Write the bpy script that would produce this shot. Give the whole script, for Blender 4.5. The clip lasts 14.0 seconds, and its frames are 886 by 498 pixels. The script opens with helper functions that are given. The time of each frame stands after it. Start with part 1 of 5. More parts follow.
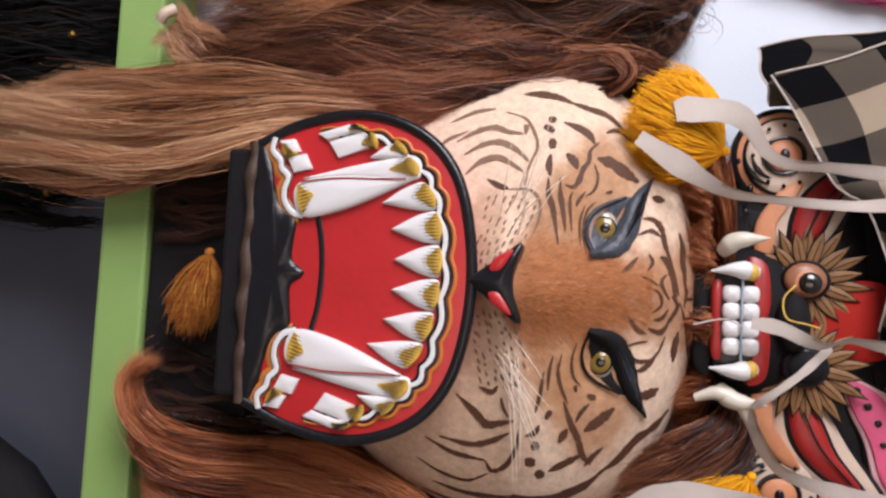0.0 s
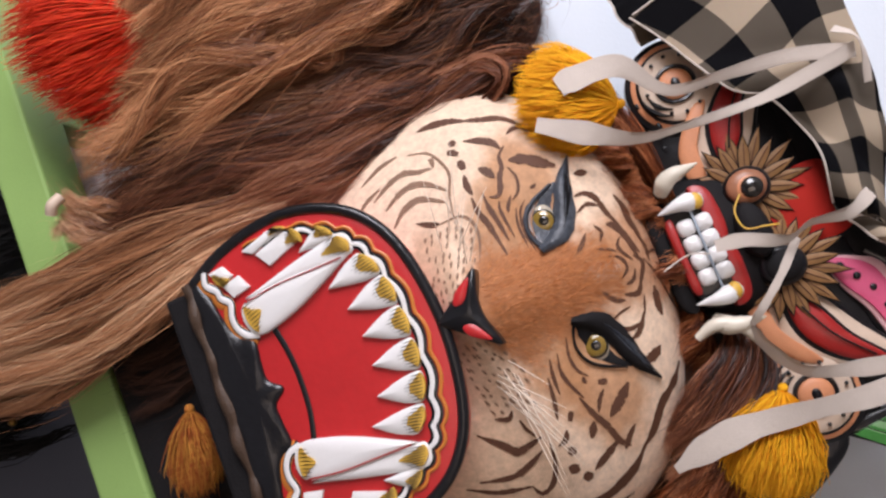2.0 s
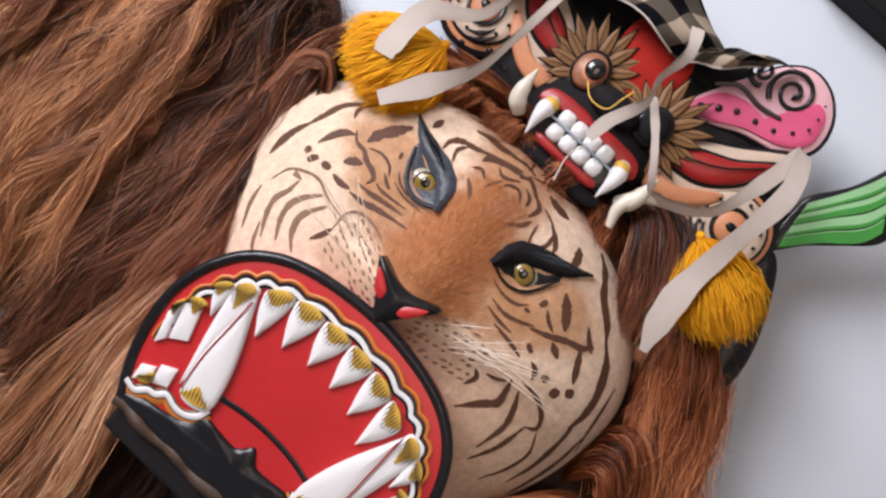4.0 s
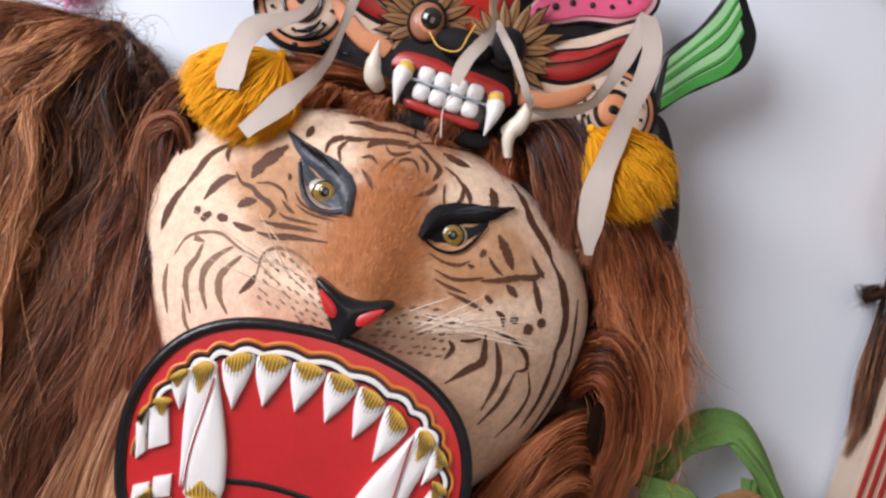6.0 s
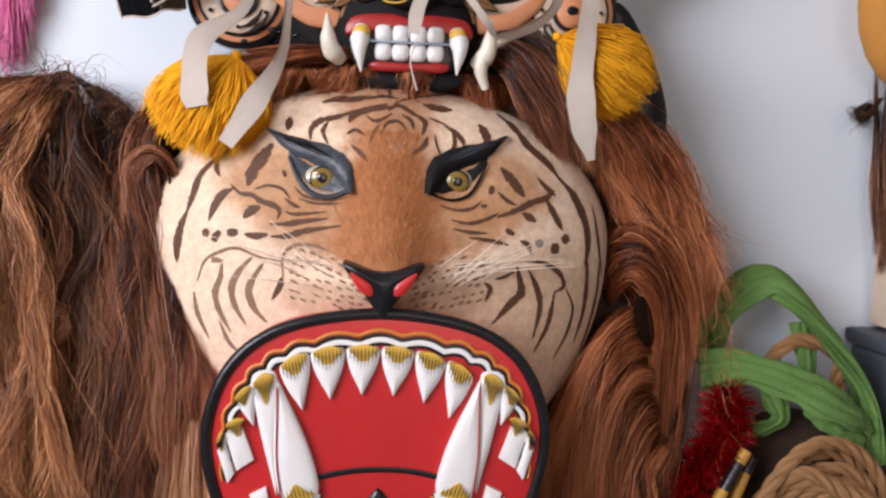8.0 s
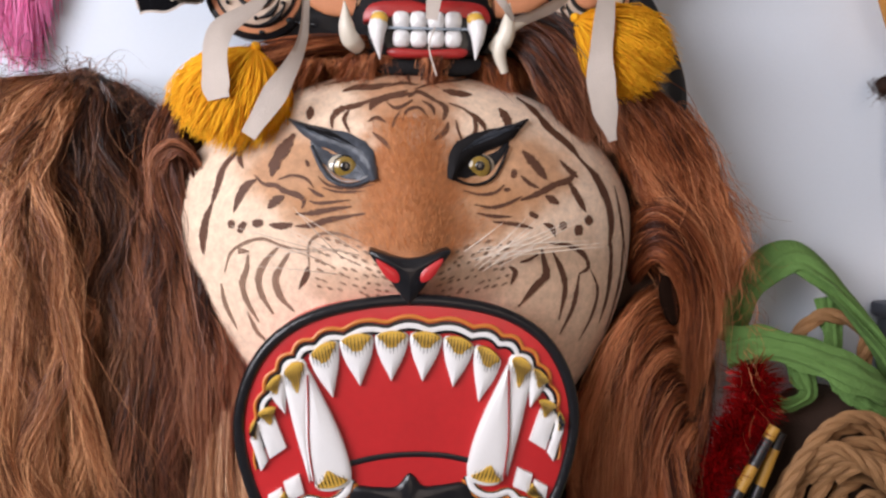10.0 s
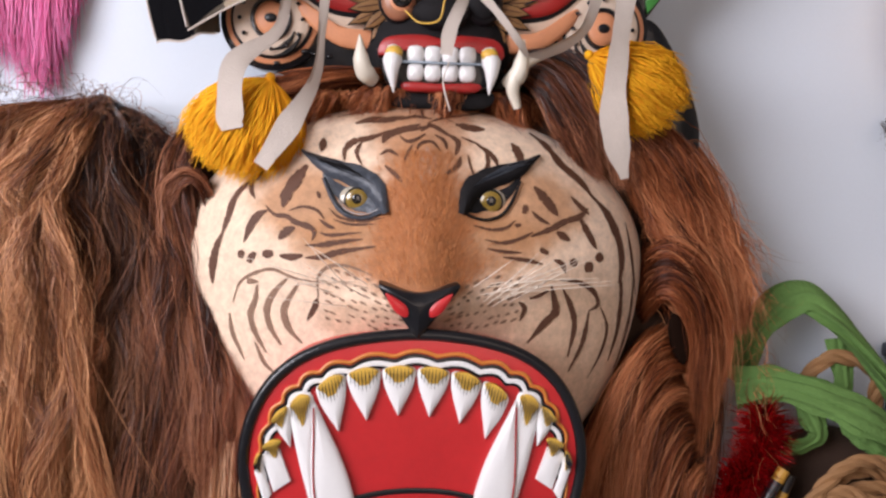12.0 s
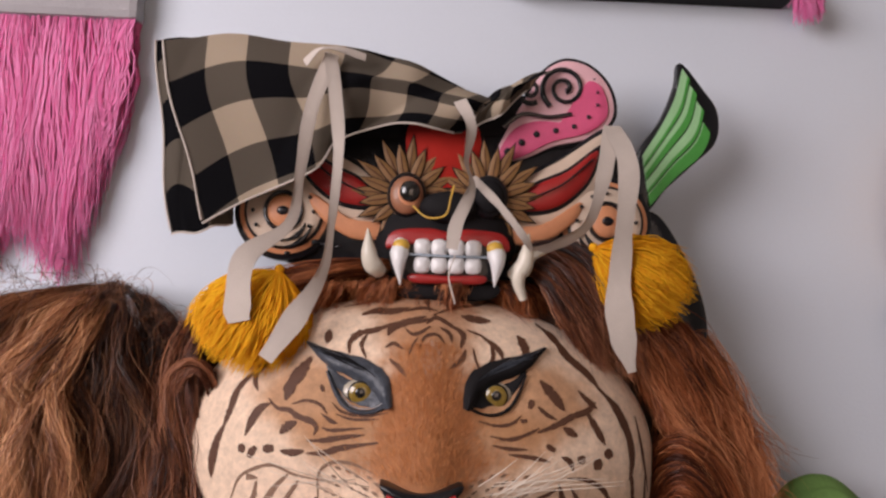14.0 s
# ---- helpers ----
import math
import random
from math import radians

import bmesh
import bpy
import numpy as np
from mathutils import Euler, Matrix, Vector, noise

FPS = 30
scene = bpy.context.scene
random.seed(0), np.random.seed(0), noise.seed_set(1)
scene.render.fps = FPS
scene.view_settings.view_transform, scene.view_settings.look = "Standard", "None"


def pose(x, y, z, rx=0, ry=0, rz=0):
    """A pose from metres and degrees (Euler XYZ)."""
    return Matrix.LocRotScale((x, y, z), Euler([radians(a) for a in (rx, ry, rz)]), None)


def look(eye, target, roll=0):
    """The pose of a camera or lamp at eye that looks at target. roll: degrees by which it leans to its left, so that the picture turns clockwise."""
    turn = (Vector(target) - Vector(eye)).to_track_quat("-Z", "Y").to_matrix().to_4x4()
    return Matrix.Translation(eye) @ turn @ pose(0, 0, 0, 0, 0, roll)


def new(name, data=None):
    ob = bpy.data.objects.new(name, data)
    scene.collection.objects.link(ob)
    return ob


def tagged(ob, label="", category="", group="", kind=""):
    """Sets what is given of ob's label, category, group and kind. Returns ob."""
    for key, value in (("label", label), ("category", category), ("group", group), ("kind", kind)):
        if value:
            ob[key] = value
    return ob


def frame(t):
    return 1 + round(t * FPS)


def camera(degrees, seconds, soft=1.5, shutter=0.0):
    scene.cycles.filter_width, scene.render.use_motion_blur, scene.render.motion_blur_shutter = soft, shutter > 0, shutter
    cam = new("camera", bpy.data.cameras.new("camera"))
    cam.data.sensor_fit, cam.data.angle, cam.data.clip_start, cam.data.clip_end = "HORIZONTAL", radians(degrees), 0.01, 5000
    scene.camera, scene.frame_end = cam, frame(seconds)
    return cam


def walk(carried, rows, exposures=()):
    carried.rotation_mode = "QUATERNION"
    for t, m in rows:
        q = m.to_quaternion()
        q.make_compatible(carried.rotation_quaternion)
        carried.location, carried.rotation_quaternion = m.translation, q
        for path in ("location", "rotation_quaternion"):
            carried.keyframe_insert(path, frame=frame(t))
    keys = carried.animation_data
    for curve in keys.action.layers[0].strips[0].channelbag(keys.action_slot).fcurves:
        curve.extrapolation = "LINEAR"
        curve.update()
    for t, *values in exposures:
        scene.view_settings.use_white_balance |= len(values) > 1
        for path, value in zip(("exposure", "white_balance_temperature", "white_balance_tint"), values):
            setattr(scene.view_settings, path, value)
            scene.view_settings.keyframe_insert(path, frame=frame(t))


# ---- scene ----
cam = camera(56.0, 14.0, soft=2.5)
PATH = [
    (0, (-0.0100, 0.1040, 1.2730), (-0.1659, 2.0623, 0.8979), 91.95),
    (0.5, (-0.0080, 0.1060, 1.2790), (-0.2267, 2.0618, 0.9224), 86.41),
    (1, (-0.0060, 0.1080, 1.2850), (-0.2543, 2.0610, 0.9326), 81.21),
    (1.5, (-0.0030, 0.1120, 1.2880), (-0.2691, 2.0651, 0.9492), 74.00),
    (2, (0.0000, 0.1150, 1.2900), (-0.2763, 2.0752, 1.0047), 67.09),
    (2.5, (0.0020, 0.1170, 1.2920), (-0.2542, 2.0865, 1.0564), 60.80),
    (5, (-0.0140, 0.1210, 1.2840), (0.0209, 2.1203, 1.2465), 31.28),
    (5.5, (-0.0220, 0.1220, 1.2820), (0.0812, 2.1193, 1.2714), 25.27),
    (6, (-0.0310, 0.1230, 1.2810), (0.1081, 2.1174, 1.2264), 18.65),
    (6.5, (-0.0390, 0.1240, 1.2830), (0.1237, 2.1155, 1.1976), 12.41),
    (7, (-0.0480, 0.1230, 1.2880), (0.1397, 2.1106, 1.1688), 7.63),
    (7.5, (-0.0550, 0.1220, 1.2910), (0.1434, 2.1059, 1.1334), 3.62),
    (8, (-0.0620, 0.1220, 1.2930), (0.1371, 2.1011, 1.0845), 1.69),
    (8.5, (-0.0680, 0.1210, 1.2930), (0.1170, 2.1002, 1.0724), -0.04),
    (9, (-0.0710, 0.1200, 1.2910), (0.1009, 2.0995, 1.0633), -0.44),
    (11.5, (-0.0740, 0.1230, 1.2910), (0.0813, 2.1020, 1.0473), 0.98),
    (12, (-0.0760, 0.1240, 1.3010), (0.0771, 2.1096, 1.1170), 1.15),
    (12.5, (-0.0760, 0.1240, 1.3140), (0.0752, 2.1146, 1.1933), 1.42),
    (13, (-0.0740, 0.1240, 1.3270), (0.0691, 2.1186, 1.2952), 1.74),
    (13.5, (-0.0700, 0.1240, 1.3380), (0.0532, 2.1184, 1.4221), 1.55),
    (14, (-0.0650, 0.1250, 1.3420), (0.0377, 2.1150, 1.5137), 1.58),
]
walk(cam, [(t, look(eye, target, roll)) for t, eye, target, roll in PATH],
     [(0, -0.12, 6800, 22), (5, -0.03, 6800, 20), (9, -0.09, 6800, 20), (12, -0.06, 6800, 22), (12.5, -0.38, 6900, 24), (13, -0.50, 7000, 25), (14, -0.58, 7300, 27)])

# ---- light ----
world = bpy.data.worlds.new("world")
scene.world = world
world.use_nodes = True
wn = world.node_tree.nodes
sky = wn.new("ShaderNodeTexSky")
sky.sky_type, sky.sun_disc, sky.sun_elevation, sky.sun_rotation = "NISHITA", False, radians(40), radians(-100)
wn["Background"].inputs["Strength"].default_value = 0.1
world.node_tree.links.new(sky.outputs[0], wn["Background"].inputs["Color"])


def area_light(name, place, target, sx, sy, power, colour):
    lamp = bpy.data.lights.new(name, "AREA")
    lamp.shape, lamp.size, lamp.size_y, lamp.energy, lamp.color = "RECTANGLE", sx, sy, power, colour
    ob = new(name, lamp)
    ob.matrix_world = look(place, target)
    return ob


area_light("window_daylight", (-1.70, -0.64, 1.90), (-0.25, 1.0, 1.25), 1.45, 1.15, 79, (0.88, 0.94, 1.0))
# Warm fill added for the right side; no such source is seen.
area_light("warm_fill", (0.35, -1.85, 1.55), (0.0, 0.9, 1.2), 1.2, 1.7, 11.0, (1.0, 0.82, 0.66))
scene.view_settings.exposure = 0.0


# ---- materials ----
def material(name, colour, rough=0.6, vary=0.25, scale=40.0, bump=0.15, metal=0.0, fine=400.0, island=0.0, coat=0.0, sheen=0.0, spec=0.5, light=None):
    """A painted, woven or hairy surface: colour varied by two noises, relief by a fine one."""
    m = bpy.data.materials.new(name)
    m.use_nodes = True
    n, l = m.node_tree.nodes, m.node_tree.links
    b = n["Principled BSDF"]
    b.inputs["Roughness"].default_value, b.inputs["Metallic"].default_value = rough, metal
    b.inputs["Specular IOR Level"].default_value = spec
    b.inputs["Coat Weight"].default_value = coat
    b.inputs["Coat Roughness"].default_value = 0.2
    b.inputs["Sheen Weight"].default_value = sheen
    co = n.new("ShaderNodeTexCoord")
    a, f = n.new("ShaderNodeTexNoise"), n.new("ShaderNodeTexNoise")
    a.inputs["Scale"].default_value, a.inputs["Detail"].default_value = scale, 4
    f.inputs["Scale"].default_value, f.inputs["Detail"].default_value = fine, 2
    l.new(co.outputs["Object"], a.inputs["Vector"])
    l.new(co.outputs["Object"], f.inputs["Vector"])
    mix = n.new("ShaderNodeMix")
    mix.data_type = "RGBA"
    mix.inputs[6].default_value = (*[c * (1 - vary) for c in colour], 1)
    mix.inputs[7].default_value = (*[min(1, c * (1 + vary)) for c in colour], 1)
    if light:
        mix.inputs[7].default_value = (*light, 1)
    if island:
        lock = n.new("ShaderNodeMapping")
        lock.inputs["Scale"].default_value = (7, 4, 1)
        l.new(co.outputs["Object"], lock.inputs["Vector"])
        l.new(lock.outputs[0], a.inputs["Vector"])
        geo = n.new("ShaderNodeNewGeometry")
        add = n.new("ShaderNodeMath")
        add.operation = "MULTIPLY_ADD"
        add.inputs[1].default_value = island
        add.use_clamp = True
        sub = n.new("ShaderNodeMath")
        sub.operation = "MULTIPLY_ADD"
        sub.inputs[1].default_value, sub.inputs[2].default_value = 1.0 - island, 0.0
        strong = n.new("ShaderNodeMapRange")
        strong.inputs["From Min"].default_value, strong.inputs["From Max"].default_value = 0.33, 0.67
        l.new(a.outputs["Fac"], strong.inputs["Value"])
        l.new(strong.outputs[0], sub.inputs[0])
        l.new(geo.outputs["Random Per Island"], add.inputs[0])
        l.new(sub.outputs[0], add.inputs[2])
        l.new(add.outputs[0], mix.inputs[0])
    else:
        avg = n.new("ShaderNodeMath")
        avg.operation = "MULTIPLY_ADD"
        avg.inputs[1].default_value = 0.35
        l.new(f.outputs["Fac"], avg.inputs[0])
        half = n.new("ShaderNodeMath")
        half.operation = "MULTIPLY"
        half.inputs[1].default_value = 0.65
        l.new(a.outputs["Fac"], half.inputs[0])
        l.new(half.outputs[0], avg.inputs[2])
        l.new(avg.outputs[0], mix.inputs[0])
    l.new(mix.outputs[2], b.inputs["Base Color"])
    if bump:
        bp = n.new("ShaderNodeBump")
        bp.inputs["Strength"].default_value, bp.inputs["Distance"].default_value = bump, 0.002
        l.new(f.outputs["Fac"], bp.inputs["Height"])
        l.new(bp.outputs[0], b.inputs["Normal"])
    return m


def face_material():
    """Short velvety hide: cream cheeks that turn tan round the eyes and rust brown on the nose."""
    m = material("face_hide", (0.88, 0.65, 0.475), 0.75, 0.10, 30, 0.35, fine=900, sheen=0.15)
    n, l = m.node_tree.nodes, m.node_tree.links
    b = n["Principled BSDF"]
    base = b.inputs["Base Color"].links[0].from_socket
    co = n.new("ShaderNodeTexCoord")
    wob = n.new("ShaderNodeTexNoise")
    wob.inputs["Scale"].default_value, wob.inputs["Detail"].default_value = 60, 5
    l.new(co.outputs["Object"], wob.inputs["Vector"])

    def blob(cx, cz, rx, rz, colour, strength, base):
        sub = n.new("ShaderNodeVectorMath")
        sub.operation = "SUBTRACT"
        sub.inputs[1].default_value = (cx, 0, cz)
        mul = n.new("ShaderNodeVectorMath")
        mul.operation = "MULTIPLY"
        mul.inputs[1].default_value = (1 / rx, 0, 1 / rz)
        ln = n.new("ShaderNodeVectorMath")
        ln.operation = "LENGTH"
        l.new(co.outputs["Object"], sub.inputs[0])
        l.new(sub.outputs[0], mul.inputs[0])
        l.new(mul.outputs[0], ln.inputs[0])
        ma = n.new("ShaderNodeMath")
        ma.operation = "MULTIPLY_ADD"
        ma.inputs[1].default_value = 0.5
        l.new(wob.outputs["Fac"], ma.inputs[0])
        l.new(ln.outputs["Value"], ma.inputs[2])
        mr = n.new("ShaderNodeMapRange")
        mr.interpolation_type = "SMOOTHSTEP"
        mr.inputs["From Min"].default_value, mr.inputs["From Max"].default_value = 1.45, 0.85
        mr.inputs["To Max"].default_value = strength
        l.new(ma.outputs[0], mr.inputs["Value"])
        mix = n.new("ShaderNodeMix")
        mix.data_type = "RGBA"
        mix.inputs[7].default_value = (*colour, 1)
        l.new(mr.outputs[0], mix.inputs[0])
        l.new(base, mix.inputs[6])
        return mix.outputs[2]

    for s in (-1, 1):
        base = blob(FX + s * 0.092, 1.268, 0.072, 0.042, (0.50, 0.235, 0.10), 0.85, base)
        base = blob(FX + s * 0.062, 1.235, 0.060, 0.030, (0.50, 0.235, 0.10), 0.8, base)
        base = blob(FX + s * 0.058, 1.165, 0.040, 0.022, (0.50, 0.29, 0.17), 0.6, base)
    # Right cheek only: tan paint, with shade from the left light mixed in.
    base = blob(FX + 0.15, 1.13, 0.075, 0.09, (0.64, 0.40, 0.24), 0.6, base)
    base = blob(FX, 1.368, 0.17, 0.024, (0.45, 0.22, 0.10), 0.75, base)
    base = blob(FX, 1.255, 0.050, 0.095, (0.43, 0.155, 0.050), 0.97, base)
    base = blob(FX, 1.215, 0.066, 0.030, (0.43, 0.165, 0.058), 0.9, base)
    base = blob(FX, 1.335, 0.052, 0.045, (0.47, 0.21, 0.09), 0.8, base)
    base = blob(FX, 1.20, 0.036, 0.022, (0.33, 0.12, 0.04), 0.5, base)
    base = blob(FX + 0.003, 1.307, 0.010, 0.016, (0.66, 0.58, 0.52), 0.6, base)
    # rubbed, mottled nap
    nap = n.new("ShaderNodeTexNoise")
    nap.inputs["Scale"].default_value, nap.inputs["Detail"].default_value, nap.inputs["Roughness"].default_value = 130, 8, 0.75
    l.new(co.outputs["Object"], nap.inputs["Vector"])
    rng_map = n.new("ShaderNodeMapRange")
    rng_map.inputs["From Min"].default_value, rng_map.inputs["From Max"].default_value = 0.3, 0.7
    rng_map.inputs["To Min"].default_value, rng_map.inputs["To Max"].default_value = 0.72, 1.16
    l.new(nap.outputs["Fac"], rng_map.inputs["Value"])
    worn = n.new("ShaderNodeMix")
    worn.data_type, worn.blend_type = "RGBA", "MULTIPLY"
    worn.inputs[0].default_value = 1.0
    l.new(base, worn.inputs[6])
    l.new(rng_map.outputs[0], worn.inputs[7])
    l.new(worn.outputs[2], b.inputs["Base Color"])
    return m


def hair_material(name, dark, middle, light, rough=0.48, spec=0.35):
    """Hair coloured dark to light by tone, lock by lock; fur() paints root shade."""
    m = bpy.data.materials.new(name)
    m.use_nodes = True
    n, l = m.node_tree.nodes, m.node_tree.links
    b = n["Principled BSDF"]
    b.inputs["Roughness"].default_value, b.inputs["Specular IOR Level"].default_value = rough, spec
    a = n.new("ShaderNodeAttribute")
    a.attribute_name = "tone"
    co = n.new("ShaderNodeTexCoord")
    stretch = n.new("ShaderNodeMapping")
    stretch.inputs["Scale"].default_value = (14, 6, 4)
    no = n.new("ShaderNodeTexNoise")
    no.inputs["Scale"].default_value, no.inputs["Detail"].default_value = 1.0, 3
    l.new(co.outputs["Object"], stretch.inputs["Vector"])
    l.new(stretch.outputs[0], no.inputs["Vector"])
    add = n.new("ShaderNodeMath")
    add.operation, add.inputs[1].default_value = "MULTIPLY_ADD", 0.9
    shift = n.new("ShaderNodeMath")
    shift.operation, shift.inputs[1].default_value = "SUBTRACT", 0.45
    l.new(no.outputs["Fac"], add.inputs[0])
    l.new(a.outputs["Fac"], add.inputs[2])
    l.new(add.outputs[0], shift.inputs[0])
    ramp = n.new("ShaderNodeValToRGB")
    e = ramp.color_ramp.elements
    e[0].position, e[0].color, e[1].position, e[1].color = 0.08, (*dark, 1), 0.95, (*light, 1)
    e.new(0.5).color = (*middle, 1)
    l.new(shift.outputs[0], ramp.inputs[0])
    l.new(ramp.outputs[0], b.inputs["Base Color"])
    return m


def check_material():
    """Woven gingham: black, grey and cream squares with a fine weave."""
    m = bpy.data.materials.new("gingham_cotton")
    m.use_nodes = True
    n, l = m.node_tree.nodes, m.node_tree.links
    b = n["Principled BSDF"]
    b.inputs["Roughness"].default_value, b.inputs["Specular IOR Level"].default_value = 0.95, 0.08
    uv = n.new("ShaderNodeUVMap")
    sep = n.new("ShaderNodeSeparateXYZ")
    l.new(uv.outputs[0], sep.inputs[0])
    outs = []
    for k in (0, 1):
        fr = n.new("ShaderNodeMath")
        fr.operation = "FRACT"
        l.new(sep.outputs[k], fr.inputs[0])
        gt = n.new("ShaderNodeMath")
        gt.operation = "GREATER_THAN"
        gt.inputs[1].default_value = 0.5
        l.new(fr.outputs[0], gt.inputs[0])
        outs.append(gt)
    add = n.new("ShaderNodeMath")
    add.operation = "MULTIPLY_ADD"
    add.inputs[1].default_value = 0.5
    half = n.new("ShaderNodeMath")
    half.operation = "MULTIPLY"
    half.inputs[1].default_value = 0.5
    l.new(outs[1].outputs[0], half.inputs[0])
    l.new(outs[0].outputs[0], add.inputs[0])
    l.new(half.outputs[0], add.inputs[2])
    ramp = n.new("ShaderNodeValToRGB")
    ramp.color_ramp.interpolation = "CONSTANT"
    e = ramp.color_ramp.elements
    e[0].color, e[1].position, e[1].color = (0.004, 0.004, 0.005, 1), 0.25, (0.090, 0.074, 0.058, 1)
    x = e.new(0.75)
    x.color = (0.36, 0.285, 0.21, 1)
    l.new(add.outputs[0], ramp.inputs[0])
    no = n.new("ShaderNodeTexNoise")
    no.inputs["Scale"].default_value = 300
    mix = n.new("ShaderNodeMix")
    mix.data_type, mix.blend_type = "RGBA", "MULTIPLY"
    mix.inputs[0].default_value = 0.5
    l.new(ramp.outputs[0], mix.inputs[6])
    l.new(no.outputs["Color"], mix.inputs[7])
    bp = n.new("ShaderNodeBump")
    bp.inputs["Strength"].default_value, bp.inputs["Distance"].default_value = 0.3, 0.001
    l.new(no.outputs["Fac"], bp.inputs["Height"])
    l.new(bp.outputs[0], b.inputs["Normal"])
    gain = n.new("ShaderNodeMix")
    gain.data_type, gain.blend_type = "RGBA", "ADD"
    gain.inputs[0].default_value = 0.3
    l.new(mix.outputs[2], gain.inputs[6])
    l.new(ramp.outputs[0], gain.inputs[7])
    l.new(gain.outputs[2], b.inputs["Base Color"])
    return m


FX, FZ = -0.036, 1.21
def face_y(x, z):
    """Depth of the painted face: a bulging shell with a nose ridge and muzzle."""
    dx = (x - FX + 0.004) / 0.242
    dz = (z - FZ) / (0.160 if z > FZ else 0.27)
    q = min(dx * dx + dz * dz, 1.0) ** 1.2
    y = 1.0 - 0.122 * math.sqrt(max(1.0 - q, 0.0))
    k = max(0.0, min(1.0, (1.315 - z) / 0.125))
    y -= (0.006 + 0.030 * k * k) * math.exp(-((x - FX) / (0.026 + 0.010 * k)) ** 2) * (1 if z > 1.19 else math.exp(-((z - 1.19) / 0.030) ** 2))
    y -= 0.010 * math.exp(-((abs(x - FX) - 0.045) / 0.03) ** 2 - ((z - 1.175) / 0.03) ** 2)
    y += 0.008 * math.exp(-((abs(x - FX) - 0.064) / 0.022) ** 2 - ((z - 1.278) / 0.018) ** 2)
    return y


WALL = material("wall_paint", (0.70, 0.765, 0.84), 0.8, 0.05, 5, 0.12, fine=250)
# Shade of the lower wall, given as a dark colour.
LOWSHADE = material("low_wall_shade", (0.085, 0.09, 0.115), 0.6, 0.2, 8, 0.1)
PLASTER = material("room_plaster", (0.38, 0.36, 0.335), 0.85, 0.08, 4, 0.1, fine=200)
FLOOR = material("floor_cement", (0.20, 0.20, 0.21), 0.6, 0.25, 8, 0.2)
FACE = face_material()
STRIPE = material("stripe_paint", (0.10, 0.038, 0.018), 0.7, 0.4, 90, 0.1)
STRIPE_PALE = material("worn_stripe_paint", (0.24, 0.14, 0.09), 0.75, 0.35, 90, 0.1)
BLACK = material("black_gloss_paint", (0.008, 0.008, 0.010), 0.28, 0.5, 60, 0.35, spec=0.45, fine=110)
BLACKMATT = material("black_hide", (0.010, 0.009, 0.010), 0.75, 0.4, 90, 0.25, spec=0.2)
GREYLID = material("worn_grey_lid", (0.055, 0.064, 0.080), 0.42, 0.85, 150, 0.6, fine=260)
RED = material("red_enamel", (0.52, 0.018, 0.020), 0.38, 0.24, 18, 0.14, coat=0.25, fine=120)
DARKRED = material("dark_red_enamel", (0.36, 0.016, 0.014), 0.4, 0.3, 60, 0.1, coat=0.2)
ORANGE = material("orange_line_paint", (0.62, 0.20, 0.035), 0.45, 0.2, 60, 0.08)
SALMON = material("salmon_paint", (0.66, 0.27, 0.13), 0.5, 0.2, 50, 0.08)
TOOTH = material("white_enamel", (0.78, 0.77, 0.76), 0.35, 0.06, 50, 0.06, coat=0.25)
IVORY = material("ivory_paint", (0.72, 0.66, 0.55), 0.4, 0.12, 60, 0.1, coat=0.2)
GOLD = material("ochre_paint", (0.72, 0.43, 0.065), 0.45, 0.3, 90, 0.1)
TAN = material("tan_petal_paint", (0.25, 0.12, 0.040), 0.55, 0.4, 120, 0.15)
CREAM = material("cream_paint", (0.62, 0.48, 0.37), 0.5, 0.15, 60, 0.1)
PINK = material("pink_paint", (0.78, 0.11, 0.24), 0.45, 0.25, 30, 0.08)
PALEPINK = material("pale_pink_paint", (0.86, 0.50, 0.54), 0.45, 0.15, 40, 0.08)
GREEN = material("green_paint", (0.04, 0.30, 0.05), 0.45, 0.35, 25, 0.08)
PALEGREEN = material("pale_green_paint", (0.30, 0.58, 0.30), 0.45, 0.2, 30, 0.08)
RAIL = material("green_rail_paint", (0.27, 0.44, 0.13), 0.5, 0.15, 20, 0.12)
WOODEDGE = material("worn_wood_edge", (0.06, 0.032, 0.018), 0.6, 0.6, 70, 0.35)
# Near-black without gloss, for the shade inside the ear hollow.
HOLLOWSHADE = material("hollow_shade", (0.012, 0.006, 0.004), 1.0, 0.4, 60, 0.3, spec=0.0)
# Dark colour of the added bodies that fill gaps behind hair and rope.
BACKING = material("dark_backing", (0.05, 0.024, 0.014), 0.9, 0.4, 30, 0.4)
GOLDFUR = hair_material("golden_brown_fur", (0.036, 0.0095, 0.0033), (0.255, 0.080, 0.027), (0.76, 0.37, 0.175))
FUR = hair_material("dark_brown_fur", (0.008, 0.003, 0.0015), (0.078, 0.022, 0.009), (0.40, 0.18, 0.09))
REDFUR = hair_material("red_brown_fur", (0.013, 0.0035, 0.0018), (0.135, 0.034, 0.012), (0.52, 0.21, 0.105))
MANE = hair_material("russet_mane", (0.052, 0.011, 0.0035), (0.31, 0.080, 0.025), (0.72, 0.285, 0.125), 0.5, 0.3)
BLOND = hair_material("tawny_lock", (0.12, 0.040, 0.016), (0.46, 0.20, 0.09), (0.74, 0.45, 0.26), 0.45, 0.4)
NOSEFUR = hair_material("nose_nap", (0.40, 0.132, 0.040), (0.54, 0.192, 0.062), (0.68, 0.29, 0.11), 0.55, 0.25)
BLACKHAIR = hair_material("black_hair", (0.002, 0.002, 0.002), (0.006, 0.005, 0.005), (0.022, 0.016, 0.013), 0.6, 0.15)
